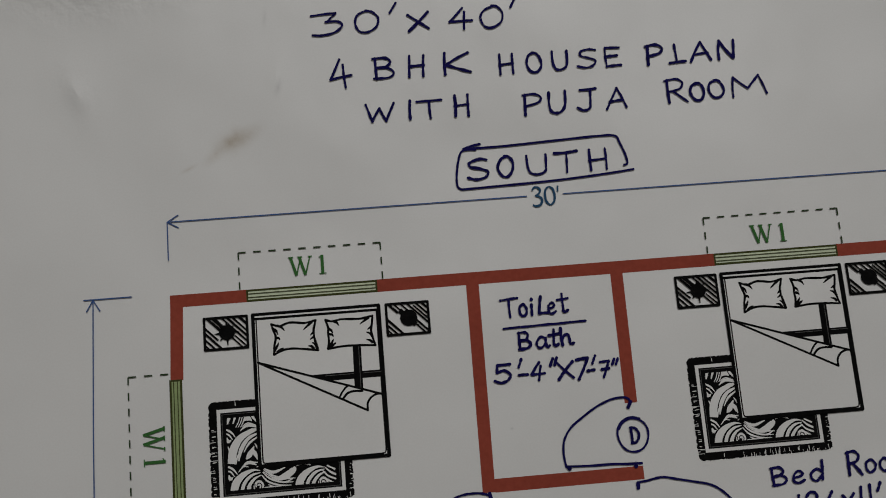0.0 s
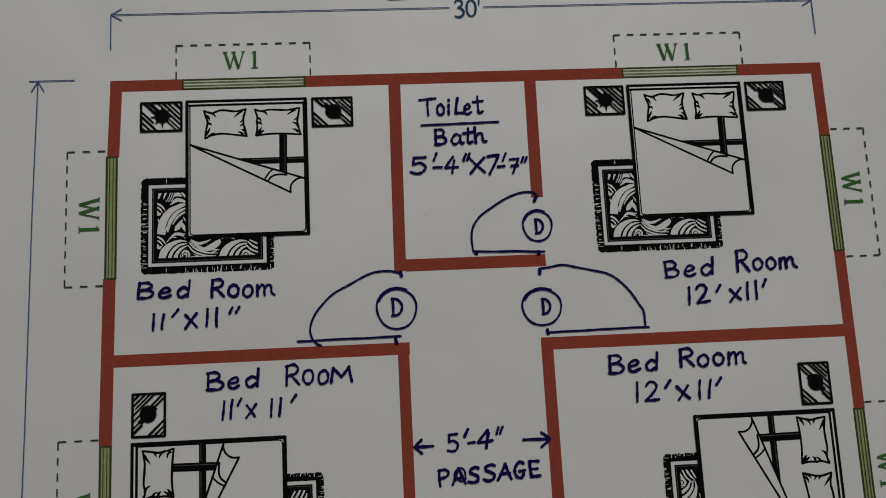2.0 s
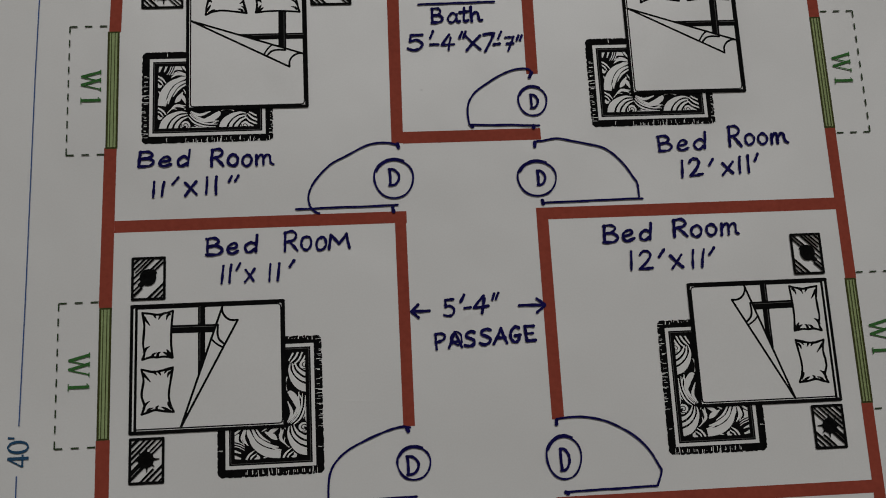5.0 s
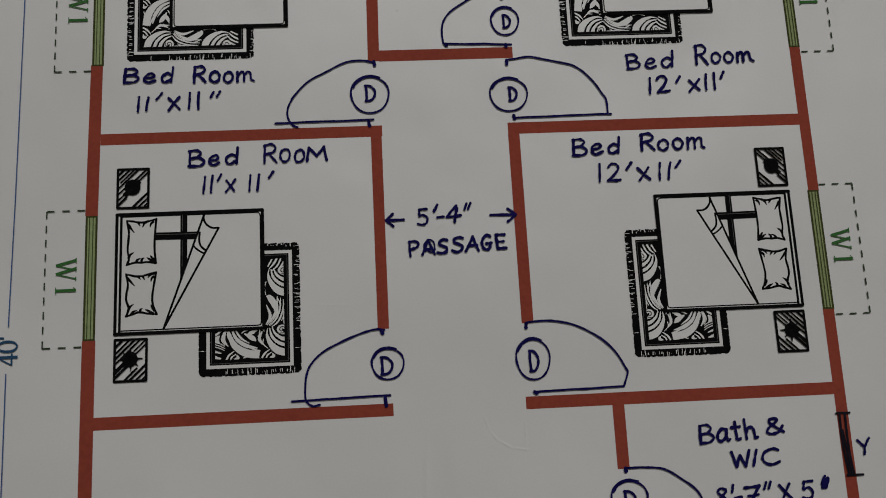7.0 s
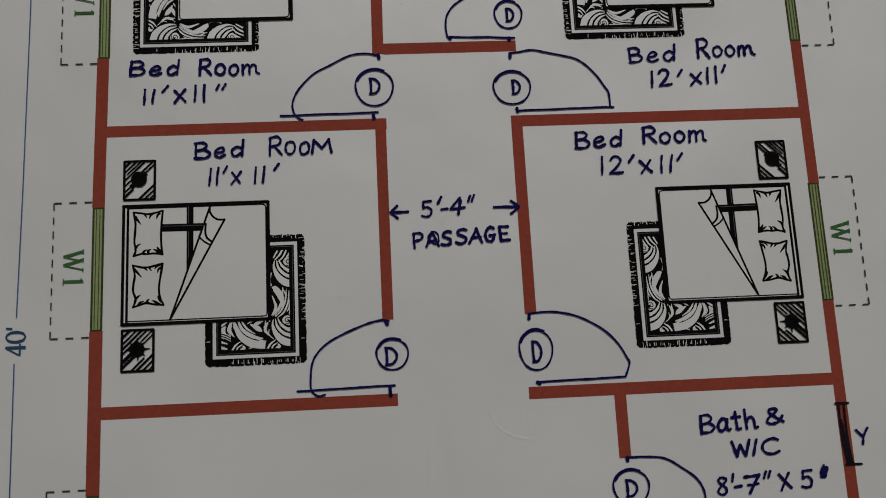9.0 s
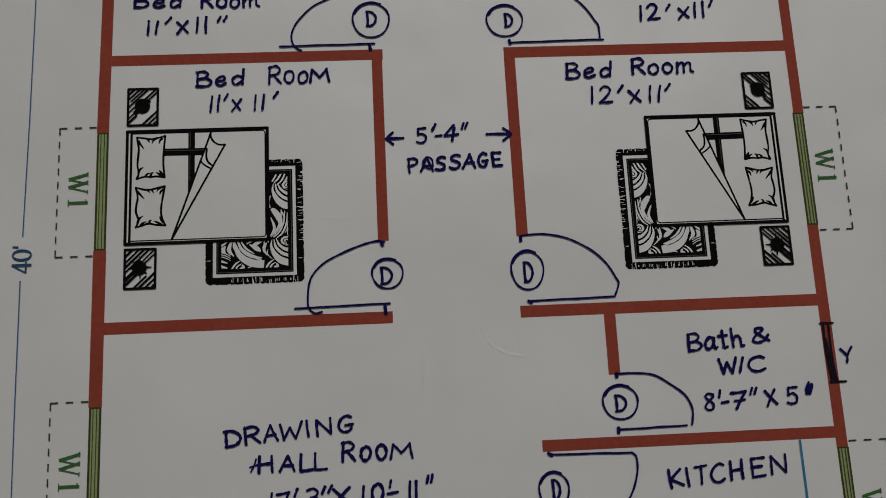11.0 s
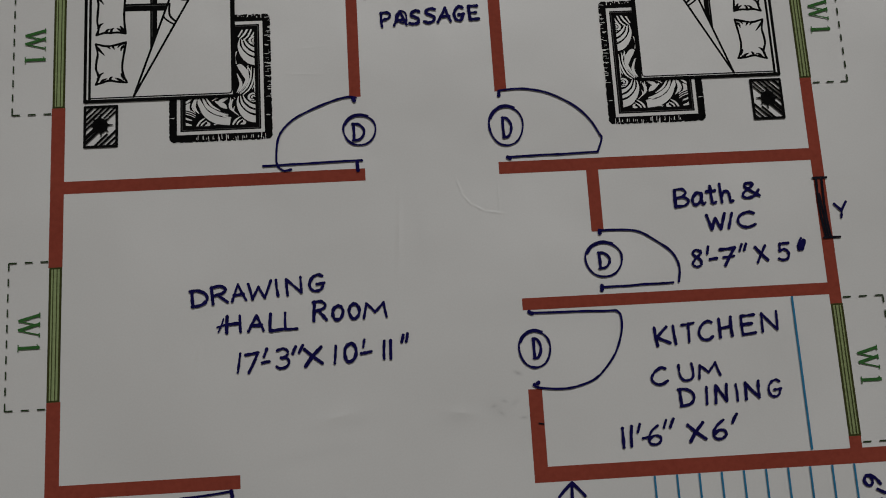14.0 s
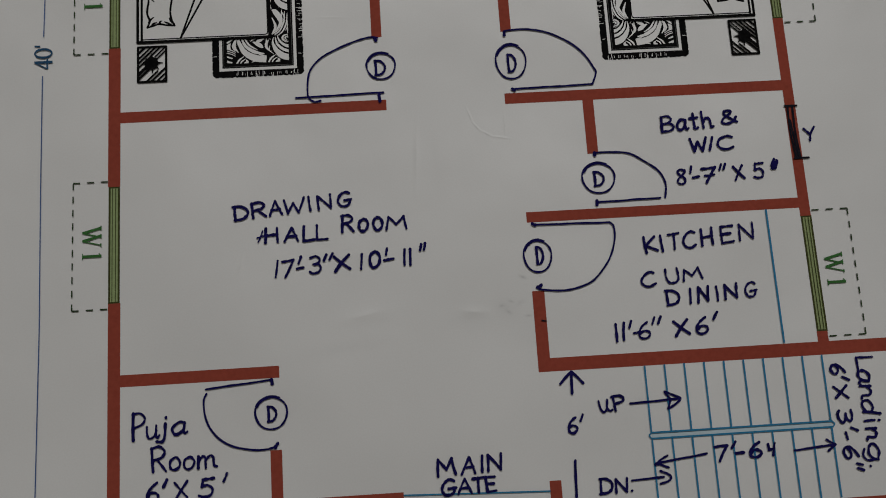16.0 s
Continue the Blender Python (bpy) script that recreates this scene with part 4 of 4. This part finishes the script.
def write(text, start, end, height, pen=PEN_W, spacing=0.20, slant=0.03, spans=(), sizes=(), seed=0):
    """Pen lettering on a baseline from start to end, fitted to its length. spans: each letter's left and right, in hundredths of the length."""
    rnd = random.Random(text + str(seed) + str(start))
    (ax, ay), (bx, by) = start, end
    length = math.dist(start, end)
    height *= 0.95
    total = sum(GLYPHS[c][0] + spacing for c in text) - spacing
    sx = length / total
    m = Matrix.Translation((ax, ay, 0)) @ Matrix.Rotation(math.atan2(by - ay, bx - ax), 4, "Z")
    ink, x = Ink(Z_PEN, m), 0.0
    for k, ch in enumerate(text):
        width, strokes = GLYPHS[ch]
        at_x, per = x * sx, sx
        if spans:
            at_x, per = spans[2 * k] * length / 100, (spans[2 * k + 1] - spans[2 * k]) * length / 100 / width
        tilt, grow, lift, wide = rnd.uniform(-0.06, 0.06), rnd.uniform(0.95, 1.04), rnd.uniform(-0.025, 0.025) * height, rnd.uniform(0.95, 1.04)
        grow *= sizes[k] if sizes else 1
        for kind, pts in strokes:
            q = []
            for u, v in pts:
                u, v = u + rnd.uniform(-0.02, 0.02), v + rnd.uniform(-0.02, 0.02)
                q.append((at_x + u * wide * per + (slant + tilt) * v * height, v * height * grow + lift))
            w = pen * rnd.uniform(0.80, 1.10)
            if kind == "S":
                ink.curve(q, w, 6, uneven=0.45)
            else:
                ink.stroke(q, w)
        x += width + spacing
    said = text.replace('"', "''")
    for mark, plain in (("¬", "7"), ("µ", "U"), ("Ʒ", "3"), ("Ł", "L"), ("ļ", "l"), ("¤", "''")):
        said = said.replace(mark, plain)
    put(ink, "handwritten_text", PEN, SHEET, f"handwritten pen lettering: {said}")


def pen_line(name, label, *runs, w=PEN_W, mat=None):
    """Freehand pen strokes; a run of two points is straight, longer runs are curves."""
    ink = Ink(Z_PEN)
    for r in runs:
        if len(r) == 2:
            (ax, ay), (bx, by) = r
            n = max(3, int(math.dist(*r) / 0.25) + 1)
            px, py = -(by - ay), bx - ax
            d = math.hypot(px, py) or 1
            pts = []
            for i in range(n):
                u = i / (n - 1)
                k = 0.012 * noise.noise((ax + 3 * u, ay, u * 4)) if 0 < i < n - 1 else 0
                pts.append((ax + (bx - ax) * u + px / d * k, ay + (by - ay) * u + py / d * k))
            ink.curve(pts, w, 4, uneven=0.25)
        else:
            ink.curve(list(r), w, 8, uneven=0.25)
    return put(ink, name, mat or PEN, SHEET, label)


# title
write("Ʒ0", (3.03, 5.08), (4.36, 5.09), 0.48, spans=(0, 48, 64, 100), pen=0.056)
write("'", (4.55, 5.06), (4.70, 5.06), 0.58, pen=0.056)
write("X", (4.97, 5.06), (5.40, 5.08), 0.42, pen=0.056)
write("40", (5.82, 5.03), (6.92, 5.04), 0.49, spans=(0, 42, 57, 100), pen=0.056)
write("'", (7.10, 5.02), (7.22, 5.02), 0.58, pen=0.056)
write("4", (3.34, 3.92), (3.78, 3.98), 0.66, pen=0.056)
write("BHK", (4.22, 4.08), (6.17, 4.08), 0.48, spans=(0, 21, 35, 52, 71, 100), pen=0.056)
write("HOUSE", (6.77, 4.02), (9.29, 4.05), 0.44, spans=(0, 12, 22, 35, 43, 56, 64, 80, 86, 100), pen=0.056)
write("PŁAN", (9.82, 4.01), (11.67, 4.04), 0.42, spans=(0, 18, 25, 44, 50, 73, 80, 100), pen=0.056)
write("WITH", (4.00, 3.19), (6.08, 3.19), 0.43, spans=(0, 28, 41, 43, 50, 72, 85, 100), sizes=(0.92, 0.98, 0.95, 1.06), pen=0.056)
write("PUJA", (7.18, 3.10), (9.27, 3.15), 0.46, spans=(0, 18, 24, 41, 51, 69, 81, 100), pen=0.056)
write("ROOM", (10.14, 3.17), (12.23, 3.25), 0.42, sizes=(1.2, 0.95, 0.95, 1.0), spans=(0, 20, 23, 38, 42, 58, 65, 100), pen=0.056)
write("SOUTH", (5.92, 1.84), (8.77, 1.89), 0.44, spans=(0, 15, 21, 32, 42, 57, 62, 78, 86, 100), pen=0.052)
pen_line("pen_frame", "hand-drawn rounded pen box round the heading",
         [(5.88, 2.50), (6.05, 2.55), (6.22, 2.58)],
         [(6.12, 2.47), (5.86, 2.46), (5.76, 2.26), (5.70, 1.95), (5.70, 1.74), (5.78, 1.67)],
         [(5.78, 1.67), (6.60, 1.69), (7.60, 1.72), (8.60, 1.78), (9.26, 1.84)],
         [(5.88, 2.50), (6.60, 2.50), (7.60, 2.54), (8.60, 2.58), (8.96, 2.56), (9.04, 2.42), (9.13, 2.16), (9.15, 1.98), (9.08, 1.94)], w=0.046)

# room names and sizes
write("Toiļet", (6.33, -0.94), (7.66, -0.91), 0.37, spans=(0, 24, 26, 38, 43, 46, 54, 68, 68, 80, 84, 100))
pen_line("pen_underline", "pen underline", [(6.34, -1.15), (7.95, -1.12)], w=0.045)
write("Bath", (6.60, -1.58), (7.66, -1.55), 0.34, spans=(0, 22, 32, 55, 57, 76, 78, 100))
write("5'-4\"X7'-¬\"", (6.08, -2.17), (8.46, -2.23), 0.36, sizes=(1, 1, 1, 1, 1, 1.05, 1.05, 1, 1, 0.85, 0.85), spans=(0, 13, 19, 22, 20, 27, 29, 40, 44, 50, 51, 63, 66, 75, 79, 82, 76, 81, 86, 93, 95, 100))
write("Bed", (0.59, -4.53), (1.63, -4.54), 0.33, spacing=0.22)
write("Room", (2.02, -4.56), (3.26, -4.57), 0.36, spacing=0.20)
write("11'X11\"", (0.87, -5.16), (2.55, -5.13), 0.33, spans=(0, 4, 11, 15, 21, 29, 38, 52, 62, 65, 74, 77, 88, 100), sizes=(0.95, 0.95, 1, 0.95, 1.1, 1.1, 1))
write("Bed", (11.18, -4.54), (12.20, -4.50), 0.36, spacing=0.22)
write("Room", (12.68, -4.47), (13.92, -4.43), 0.38, sizes=(1.15, 1, 1, 1), spacing=0.20)
write("12'X11'", (11.60, -5.10), (13.25, -5.04), 0.35, spans=(0, 3, 12, 27, 36, 41, 53, 66, 75, 78, 86, 89, 96, 100), sizes=(1, 1.05, 0.9, 0.85, 1.05, 1.05, 0.95))
write("Bed", (1.94, -6.38), (2.95, -6.34), 0.35, spacing=0.22)
write("ROOM", (3.44, -6.35), (4.75, -6.34), 0.33, spans=(0, 21, 26, 42, 48, 64, 68, 100), sizes=(1.2, 0.85, 0.85, 0.92))
write("11'X11'", (2.22, -6.94), (3.60, -6.93), 0.34, spans=(0, 4, 10, 14, 20, 26, 33, 46, 67, 70, 79, 83, 94, 100), sizes=(1.05, 1.05, 1, 0.85, 1.05, 1.05, 1))
write("Bed", (9.85, -6.42), (10.87, -6.40), 0.36, spacing=0.22)
write("Room", (11.30, -6.36), (12.67, -6.35), 0.38, spacing=0.20)
write("12'X11'", (10.34, -7.00), (12.07, -7.00), 0.36, spans=(0, 4, 12, 26, 34, 39, 50, 63, 75, 78, 86, 89, 95, 100), sizes=(1.1, 1.05, 0.95, 0.82, 1.05, 1.05, 0.95))
write("5'-4\"", (6.56, -7.78), (7.65, -7.75), 0.36, spans=(0, 18, 31, 38, 36, 48, 53, 78, 86, 100))
write("PASSAGE", (6.36, -8.42), (8.34, -8.33), 0.31, spans=(0, 10, 13, 26, 29, 39, 44, 56, 58, 71, 74, 84, 90, 100))
pen_line("pen_arrow", "short hand-drawn pen arrow", [(6.27, -7.66), (5.92, -7.66)], [(6.05, -7.53), (5.91, -7.66)], [(5.91, -7.66), (6.05, -7.79)])
pen_line("pen_arrow", "short hand-drawn pen arrow", [(8.05, -7.63), (8.56, -7.64)], [(8.41, -7.51), (8.57, -7.64)], [(8.57, -7.64), (8.40, -7.78)])
write("Bath", (11.92, -12.43), (13.08, -12.37), 0.38, spacing=0.18)
write("&", (13.28, -12.31), (13.64, -12.28), 0.34)
write("W/C", (12.52, -12.92), (13.48, -12.89), 0.32, spans=(0, 38, 42, 56, 62, 100))
write("8'-¬\"X5'", (12.14, -13.63), (14.36, -13.56), 0.34, spans=(0, 9, 14, 16, 16, 22, 25, 38, 43, 50, 58, 67, 77, 87, 94, 98))
write("V", (15.10, -12.78), (15.34, -12.77), 0.32, pen=0.06)
write("DRAWING", (2.55, -13.90), (5.05, -13.70), 0.33, spans=(0, 12, 15, 27, 30, 41, 42, 60, 63, 66, 71, 84, 88, 100))
write("HALL", (3.10, -14.43), (4.47, -14.41), 0.32, spans=(6, 27, 36, 57, 64, 82, 85, 103))
write("ROOM", (4.81, -14.29), (6.18, -14.28), 0.34, spans=(0, 19, 26, 41, 49, 63, 70, 100), sizes=(1.12, 0.8, 0.85, 0.9))
write("17'-3\"X10'-11\"", (3.38, -15.17), (6.58, -15.05), 0.36, spans=(0, 2, 5, 12, 16, 18, 15, 19, 23, 30, 32, 38, 39, 49, 56, 58, 62, 69, 73, 74, 72, 78, 85, 86, 89, 90, 96, 100))
write("KITCHEN", (11.28, -15.11), (13.68, -14.93), 0.37, spans=(0, 12, 15, 17, 22, 32, 35, 46, 51, 63, 69, 81, 86, 100))
write("CUM", (11.13, -15.86), (12.45, -15.72), 0.33, spans=(0, 23, 41, 63, 68, 100), sizes=(1, 1, 0.8))
write("DINING", (11.63, -16.26), (13.57, -16.18), 0.34, spans=(0, 15, 25, 27, 34, 47, 55, 57, 64, 79, 87, 100))
write("11'-6\"X6'", (10.46, -16.95), (12.66, -16.88), 0.38, spans=(0, 2, 7, 10, 13, 16, 17, 24, 22, 34, 36, 46, 58, 71, 78, 90, 96, 100), sizes=(1, 1, 0.9, 1, 0.9, 1, 0.95, 0.95, 1))
write("Puja", (0.40, -18.38), (1.48, -18.28), 0.44, spans=(0, 24, 26, 50, 50, 64, 73, 100), sizes=(1.25, 0.9, 1, 0.95), slant=0.12)
write("Room", (0.79, -19.02), (2.09, -19.0), 0.40, spacing=0.12, sizes=(1.3, 1, 1, 1))
write("6'X5'", (0.68, -19.60), (2.27, -19.56), 0.38, spans=(0, 15, 21, 25, 36, 52, 66, 83, 96, 100))
write("MAIN", (6.54, -19.47), (7.85, -19.42), 0.34, spans=(0, 30, 38, 59, 68, 71, 77, 100))
write("GATE", (6.60, -19.86), (7.71, -19.83), 0.32, spans=(0, 25, 31, 55, 58, 77, 82, 100))
write("6'", (9.27, -18.79), (9.62, -18.78), 0.33, spacing=0.2)
write("µP", (9.98, -18.42), (10.51, -18.37), 0.33, spacing=0.1)
write("DN.", (9.82, -20.03), (10.50, -20.03), 0.30, spacing=0.16)
write("7'-6¤", (12.29, -19.52), (13.54, -19.50), 0.30, spans=(0, 20, 25, 33, 33, 48, 55, 75, 86, 100))
write("Landing.", (15.51, -17.57), (15.47, -19.86), 0.37, spans=(0, 12, 13, 25, 27, 39, 40, 54, 58, 60, 65, 76, 79, 95, 98, 100))
write("6'X3'-6\"", (14.93, -17.70), (14.97, -19.92), 0.32, spans=(0, 10, 12, 15, 21, 32, 44, 55, 60, 63, 65, 71, 77, 88, 93, 100))
pen_line("pen_arrow", "hand-drawn pen arrow pointing at a wall", [(9.43, -17.98), (9.45, -17.53)], [(9.20, -17.77), (9.45, -17.53)], [(9.45, -17.53), (9.68, -17.78)])
pen_line("pen_arrow", "hand-drawn pen arrow over the stair lines", [(10.62, -18.26), (11.66, -18.22)], [(11.36, -18.06), (11.56, -18.15), (11.68, -18.22), (11.58, -18.32), (11.40, -18.42)], [(11.36, -18.06), (11.47, -18.22)], [(11.47, -18.24), (11.40, -18.42)], w=0.047)
pen_line("pen_arrow", "hand-drawn pen arrow over the stair lines", [(10.50, -19.81), (11.16, -19.78)], [(11.10, -19.66), (11.24, -19.72), (11.31, -19.79), (11.24, -19.87), (11.08, -19.91)], w=0.047)
pen_line("pen_arrow", "hand-drawn pen arrow over the stair lines", [(12.10, -19.37), (11.03, -19.50)], [(11.28, -19.36), (11.14, -19.43), (11.01, -19.54)], [(11.01, -19.52), (11.07, -19.53)], [(11.06, -19.50), (11.28, -19.60)], w=0.047)
pen_line("pen_arrow", "hand-drawn pen arrow over the stair lines", [(13.93, -19.43), (14.80, -19.36)], [(14.63, -19.25), (14.81, -19.36)], [(14.81, -19.36), (14.64, -19.48)], w=0.047)
pen_line("pen_line", "short upright pen line", [(9.37, -19.34), (9.32, -20.25)])


def door(label, swing, leaf, centre, rx, ry, middle, *marks):
    """A door: pen swing curve, leaf line, end marks, and a ringed letter. middle: the letter's middle, width and height."""
    root = pen_line("door_symbol", label, swing, leaf, w=0.043)
    if marks:
        ink = Ink(Z_PEN + 0.012 * MM)
        for a, b in marks:
            ink.stroke([a, b], 0.068)
            ink.disc(b[0] + 0.010, b[1] + 0.008, 0.034, 7, 0.042)
        put(ink, "door_stop_mark", PEN, root)
    cx, cy = centre
    ink = Ink(Z_PEN)
    ring = [(cx + rx * (1 + 0.03 * math.sin(3 * a)) * math.cos(a), cy + ry * (1 + 0.02 * math.cos(2 * a)) * math.sin(a)) for a in (radians(60 + 24 * k) for k in range(20))]
    ring = [(cx + (x - cx) * (1.03 - 0.005 * k), cy + (y - cy) * (1.03 - 0.005 * k)) for k, (x, y) in enumerate(ring)]
    ink.curve(ring, 0.041, 3, uneven=0.4)
    put(ink, "pen_circle", PEN, root)
    ink = Ink(Z_PEN)
    mx, my, wide, s = middle
    x, y = mx - wide / 2, my - s / 2
    ink.stroke([(x + 0.10 * wide, y + 0.02), (x + 0.06 * wide, y + s)], 0.056)
    ink.curve([(x, y + s), (x + 0.55 * wide, y + s * 0.95), (x + 0.97 * wide, y + s * 0.66), (x + 0.95 * wide, y + s * 0.32), (x + 0.58 * wide, y + s * 0.05), (x, y)], 0.052, uneven=0.3)
    put(ink, "circled_letter", PEN, root, "handwritten letter D")


SWING = "hand-drawn door swing in blue-black pen with a circled D"
door(SWING, [(5.77, -4.23), (5.58, -4.18), (5.33, -4.18), (5.10, -4.24), (4.75, -4.42), (4.41, -4.60), (4.14, -4.87), (4.01, -5.07), (3.95, -5.27), (3.98, -5.45), (4.07, -5.57), (4.16, -5.61)],
     [(3.70, -5.51), (5.73, -5.49)], (5.68, -4.94), 0.40, 0.42, (5.68, -4.91, 0.20, 0.34), ((5.78, -4.21), (5.79, -4.29)), ((5.63, -5.55), (5.64, -5.63)))
door(SWING, [(8.60, -4.32), (8.62, -4.25), (8.78, -4.23), (9.07, -4.19), (9.36, -4.25), (9.70, -4.33), (9.99, -4.41), (10.21, -4.56), (10.43, -4.81), (10.58, -5.06), (10.66, -5.21), (10.67, -5.53)],
     [(8.67, -5.55), (10.74, -5.53)], (8.60, -5.03), 0.40, 0.38, (8.68, -5.02, 0.16, 0.30), ((8.60, -4.26), (8.59, -4.35)), ((8.67, -5.50), (8.68, -5.57)))
door(SWING, [(8.64, -2.73), (8.55, -2.65), (8.29, -2.66), (7.99, -2.77), (7.69, -2.95), (7.44, -3.13), (7.29, -3.35), (7.25, -3.59), (7.27, -3.82)],
     [(7.27, -3.84), (8.72, -3.90)], (8.62, -3.36), 0.30, 0.33, (8.65, -3.37, 0.15, 0.29), ((8.64, -2.74), (8.58, -2.84)), ((7.31, -3.86), (7.33, -3.89)), ((8.60, -3.90), (8.60, -3.95)))
door(SWING, [(5.79, -9.90), (5.62, -9.88), (5.32, -9.95), (4.91, -10.11), (4.56, -10.29), (4.33, -10.51), (4.23, -10.74), (4.20, -11.09), (4.23, -11.24), (4.34, -11.33), (4.48, -11.31)],
     [(3.94, -11.22), (5.86, -11.19)], (5.84, -10.57), 0.32, 0.32, (5.81, -10.61, 0.22, 0.34), ((5.73, -9.92), (5.75, -9.97)), ((5.76, -11.23), (5.77, -11.39)))
door(SWING, [(8.63, -9.88), (8.80, -9.86), (9.15, -9.86), (9.56, -9.95), (9.91, -10.12), (10.19, -10.32), (10.41, -10.57), (10.56, -10.85), (10.60, -10.97), (10.50, -11.23)],
     [(8.70, -11.26), (10.50, -11.23)], (8.73, -10.61), 0.34, 0.42, (8.74, -10.65, 0.17, 0.41), ((8.63, -9.90), (8.62, -9.98)), ((8.71, -11.26), (8.75, -11.29)))
door(SWING, [(10.41, -12.82), (10.74, -12.82), (11.14, -12.87), (11.47, -13.07), (11.76, -13.31), (11.88, -13.60), (11.84, -13.90)],
     [(10.33, -13.93), (11.73, -13.91)], (10.43, -13.39), 0.36, 0.35, (10.43, -13.41, 0.21, 0.31), ((10.39, -12.82), (10.39, -12.88)), ((10.34, -13.90), (10.33, -13.99)))
door(SWING, [(10.57, -14.39), (10.65, -14.49), (10.64, -14.78), (10.51, -15.15), (10.30, -15.44), (10.04, -15.67), (9.66, -15.79), (9.36, -15.81), (9.00, -15.77), (8.88, -15.72)],
     [(8.90, -14.35), (10.57, -14.39)], (8.96, -15.04), 0.30, 0.36, (9.00, -15.03, 0.14, 0.37), ((8.90, -14.33), (8.95, -14.37)), ((8.90, -15.71), (8.97, -15.68)))
door(SWING, [(1.91, -17.52), (1.85, -17.66), (1.87, -17.95), (1.97, -18.22), (2.17, -18.46), (2.45, -18.62), (2.85, -18.71), (3.13, -18.71), (3.31, -18.66)],
     [(1.90, -17.43), (3.25, -17.31)], (3.22, -17.99), 0.33, 0.34, (3.23, -18.01, 0.17, 0.30), ((3.24, -17.31), (3.25, -17.40)), ((3.28, -18.69), (3.32, -18.62)))

# ventilator mark on the bathroom wall
pen_line("ventilator_mark", "black pen marks of a ventilator on the printed wall", [(14.74, -11.97), (15.01, -11.97)], [(14.80, -12.0), (14.79, -12.6), (14.84, -13.18)],
         [(14.91, -12.0), (14.90, -12.6), (14.94, -13.18)], [(14.82, -12.3), (14.86, -12.8), (14.89, -13.18)], [(14.80, -13.18), (15.12, -13.18)], w=0.045, mat=PEN_BLACK)

# small tick near the kitchen door
pen_line("tick_mark", "small dark tick on the printed wall", [(8.93, -16.42), (9.02, -16.44)], w=0.025, mat=PEN_BLACK)

# overwritten strokes
pen_line("pen_correction", "overwritten pen strokes before a word", [(3.04, -14.40), (3.10, -14.28), (3.14, -14.16)], [(3.02, -14.31), (3.24, -14.25)], w=0.034)
pen_line("pen_correction", "heavy overwritten pen mark", [(14.28, -13.38), (14.33, -13.24)], [(14.33, -13.38), (14.39, -13.22)], w=0.085)
pen_line("pen_correction", "heavy overwritten letter in the passage label", [(6.68, -8.34), (6.66, -8.20), (6.76, -8.10), (6.86, -8.16), (6.87, -8.32)], [(6.70, -8.30), (6.80, -8.36), (6.88, -8.30)], w=0.034)
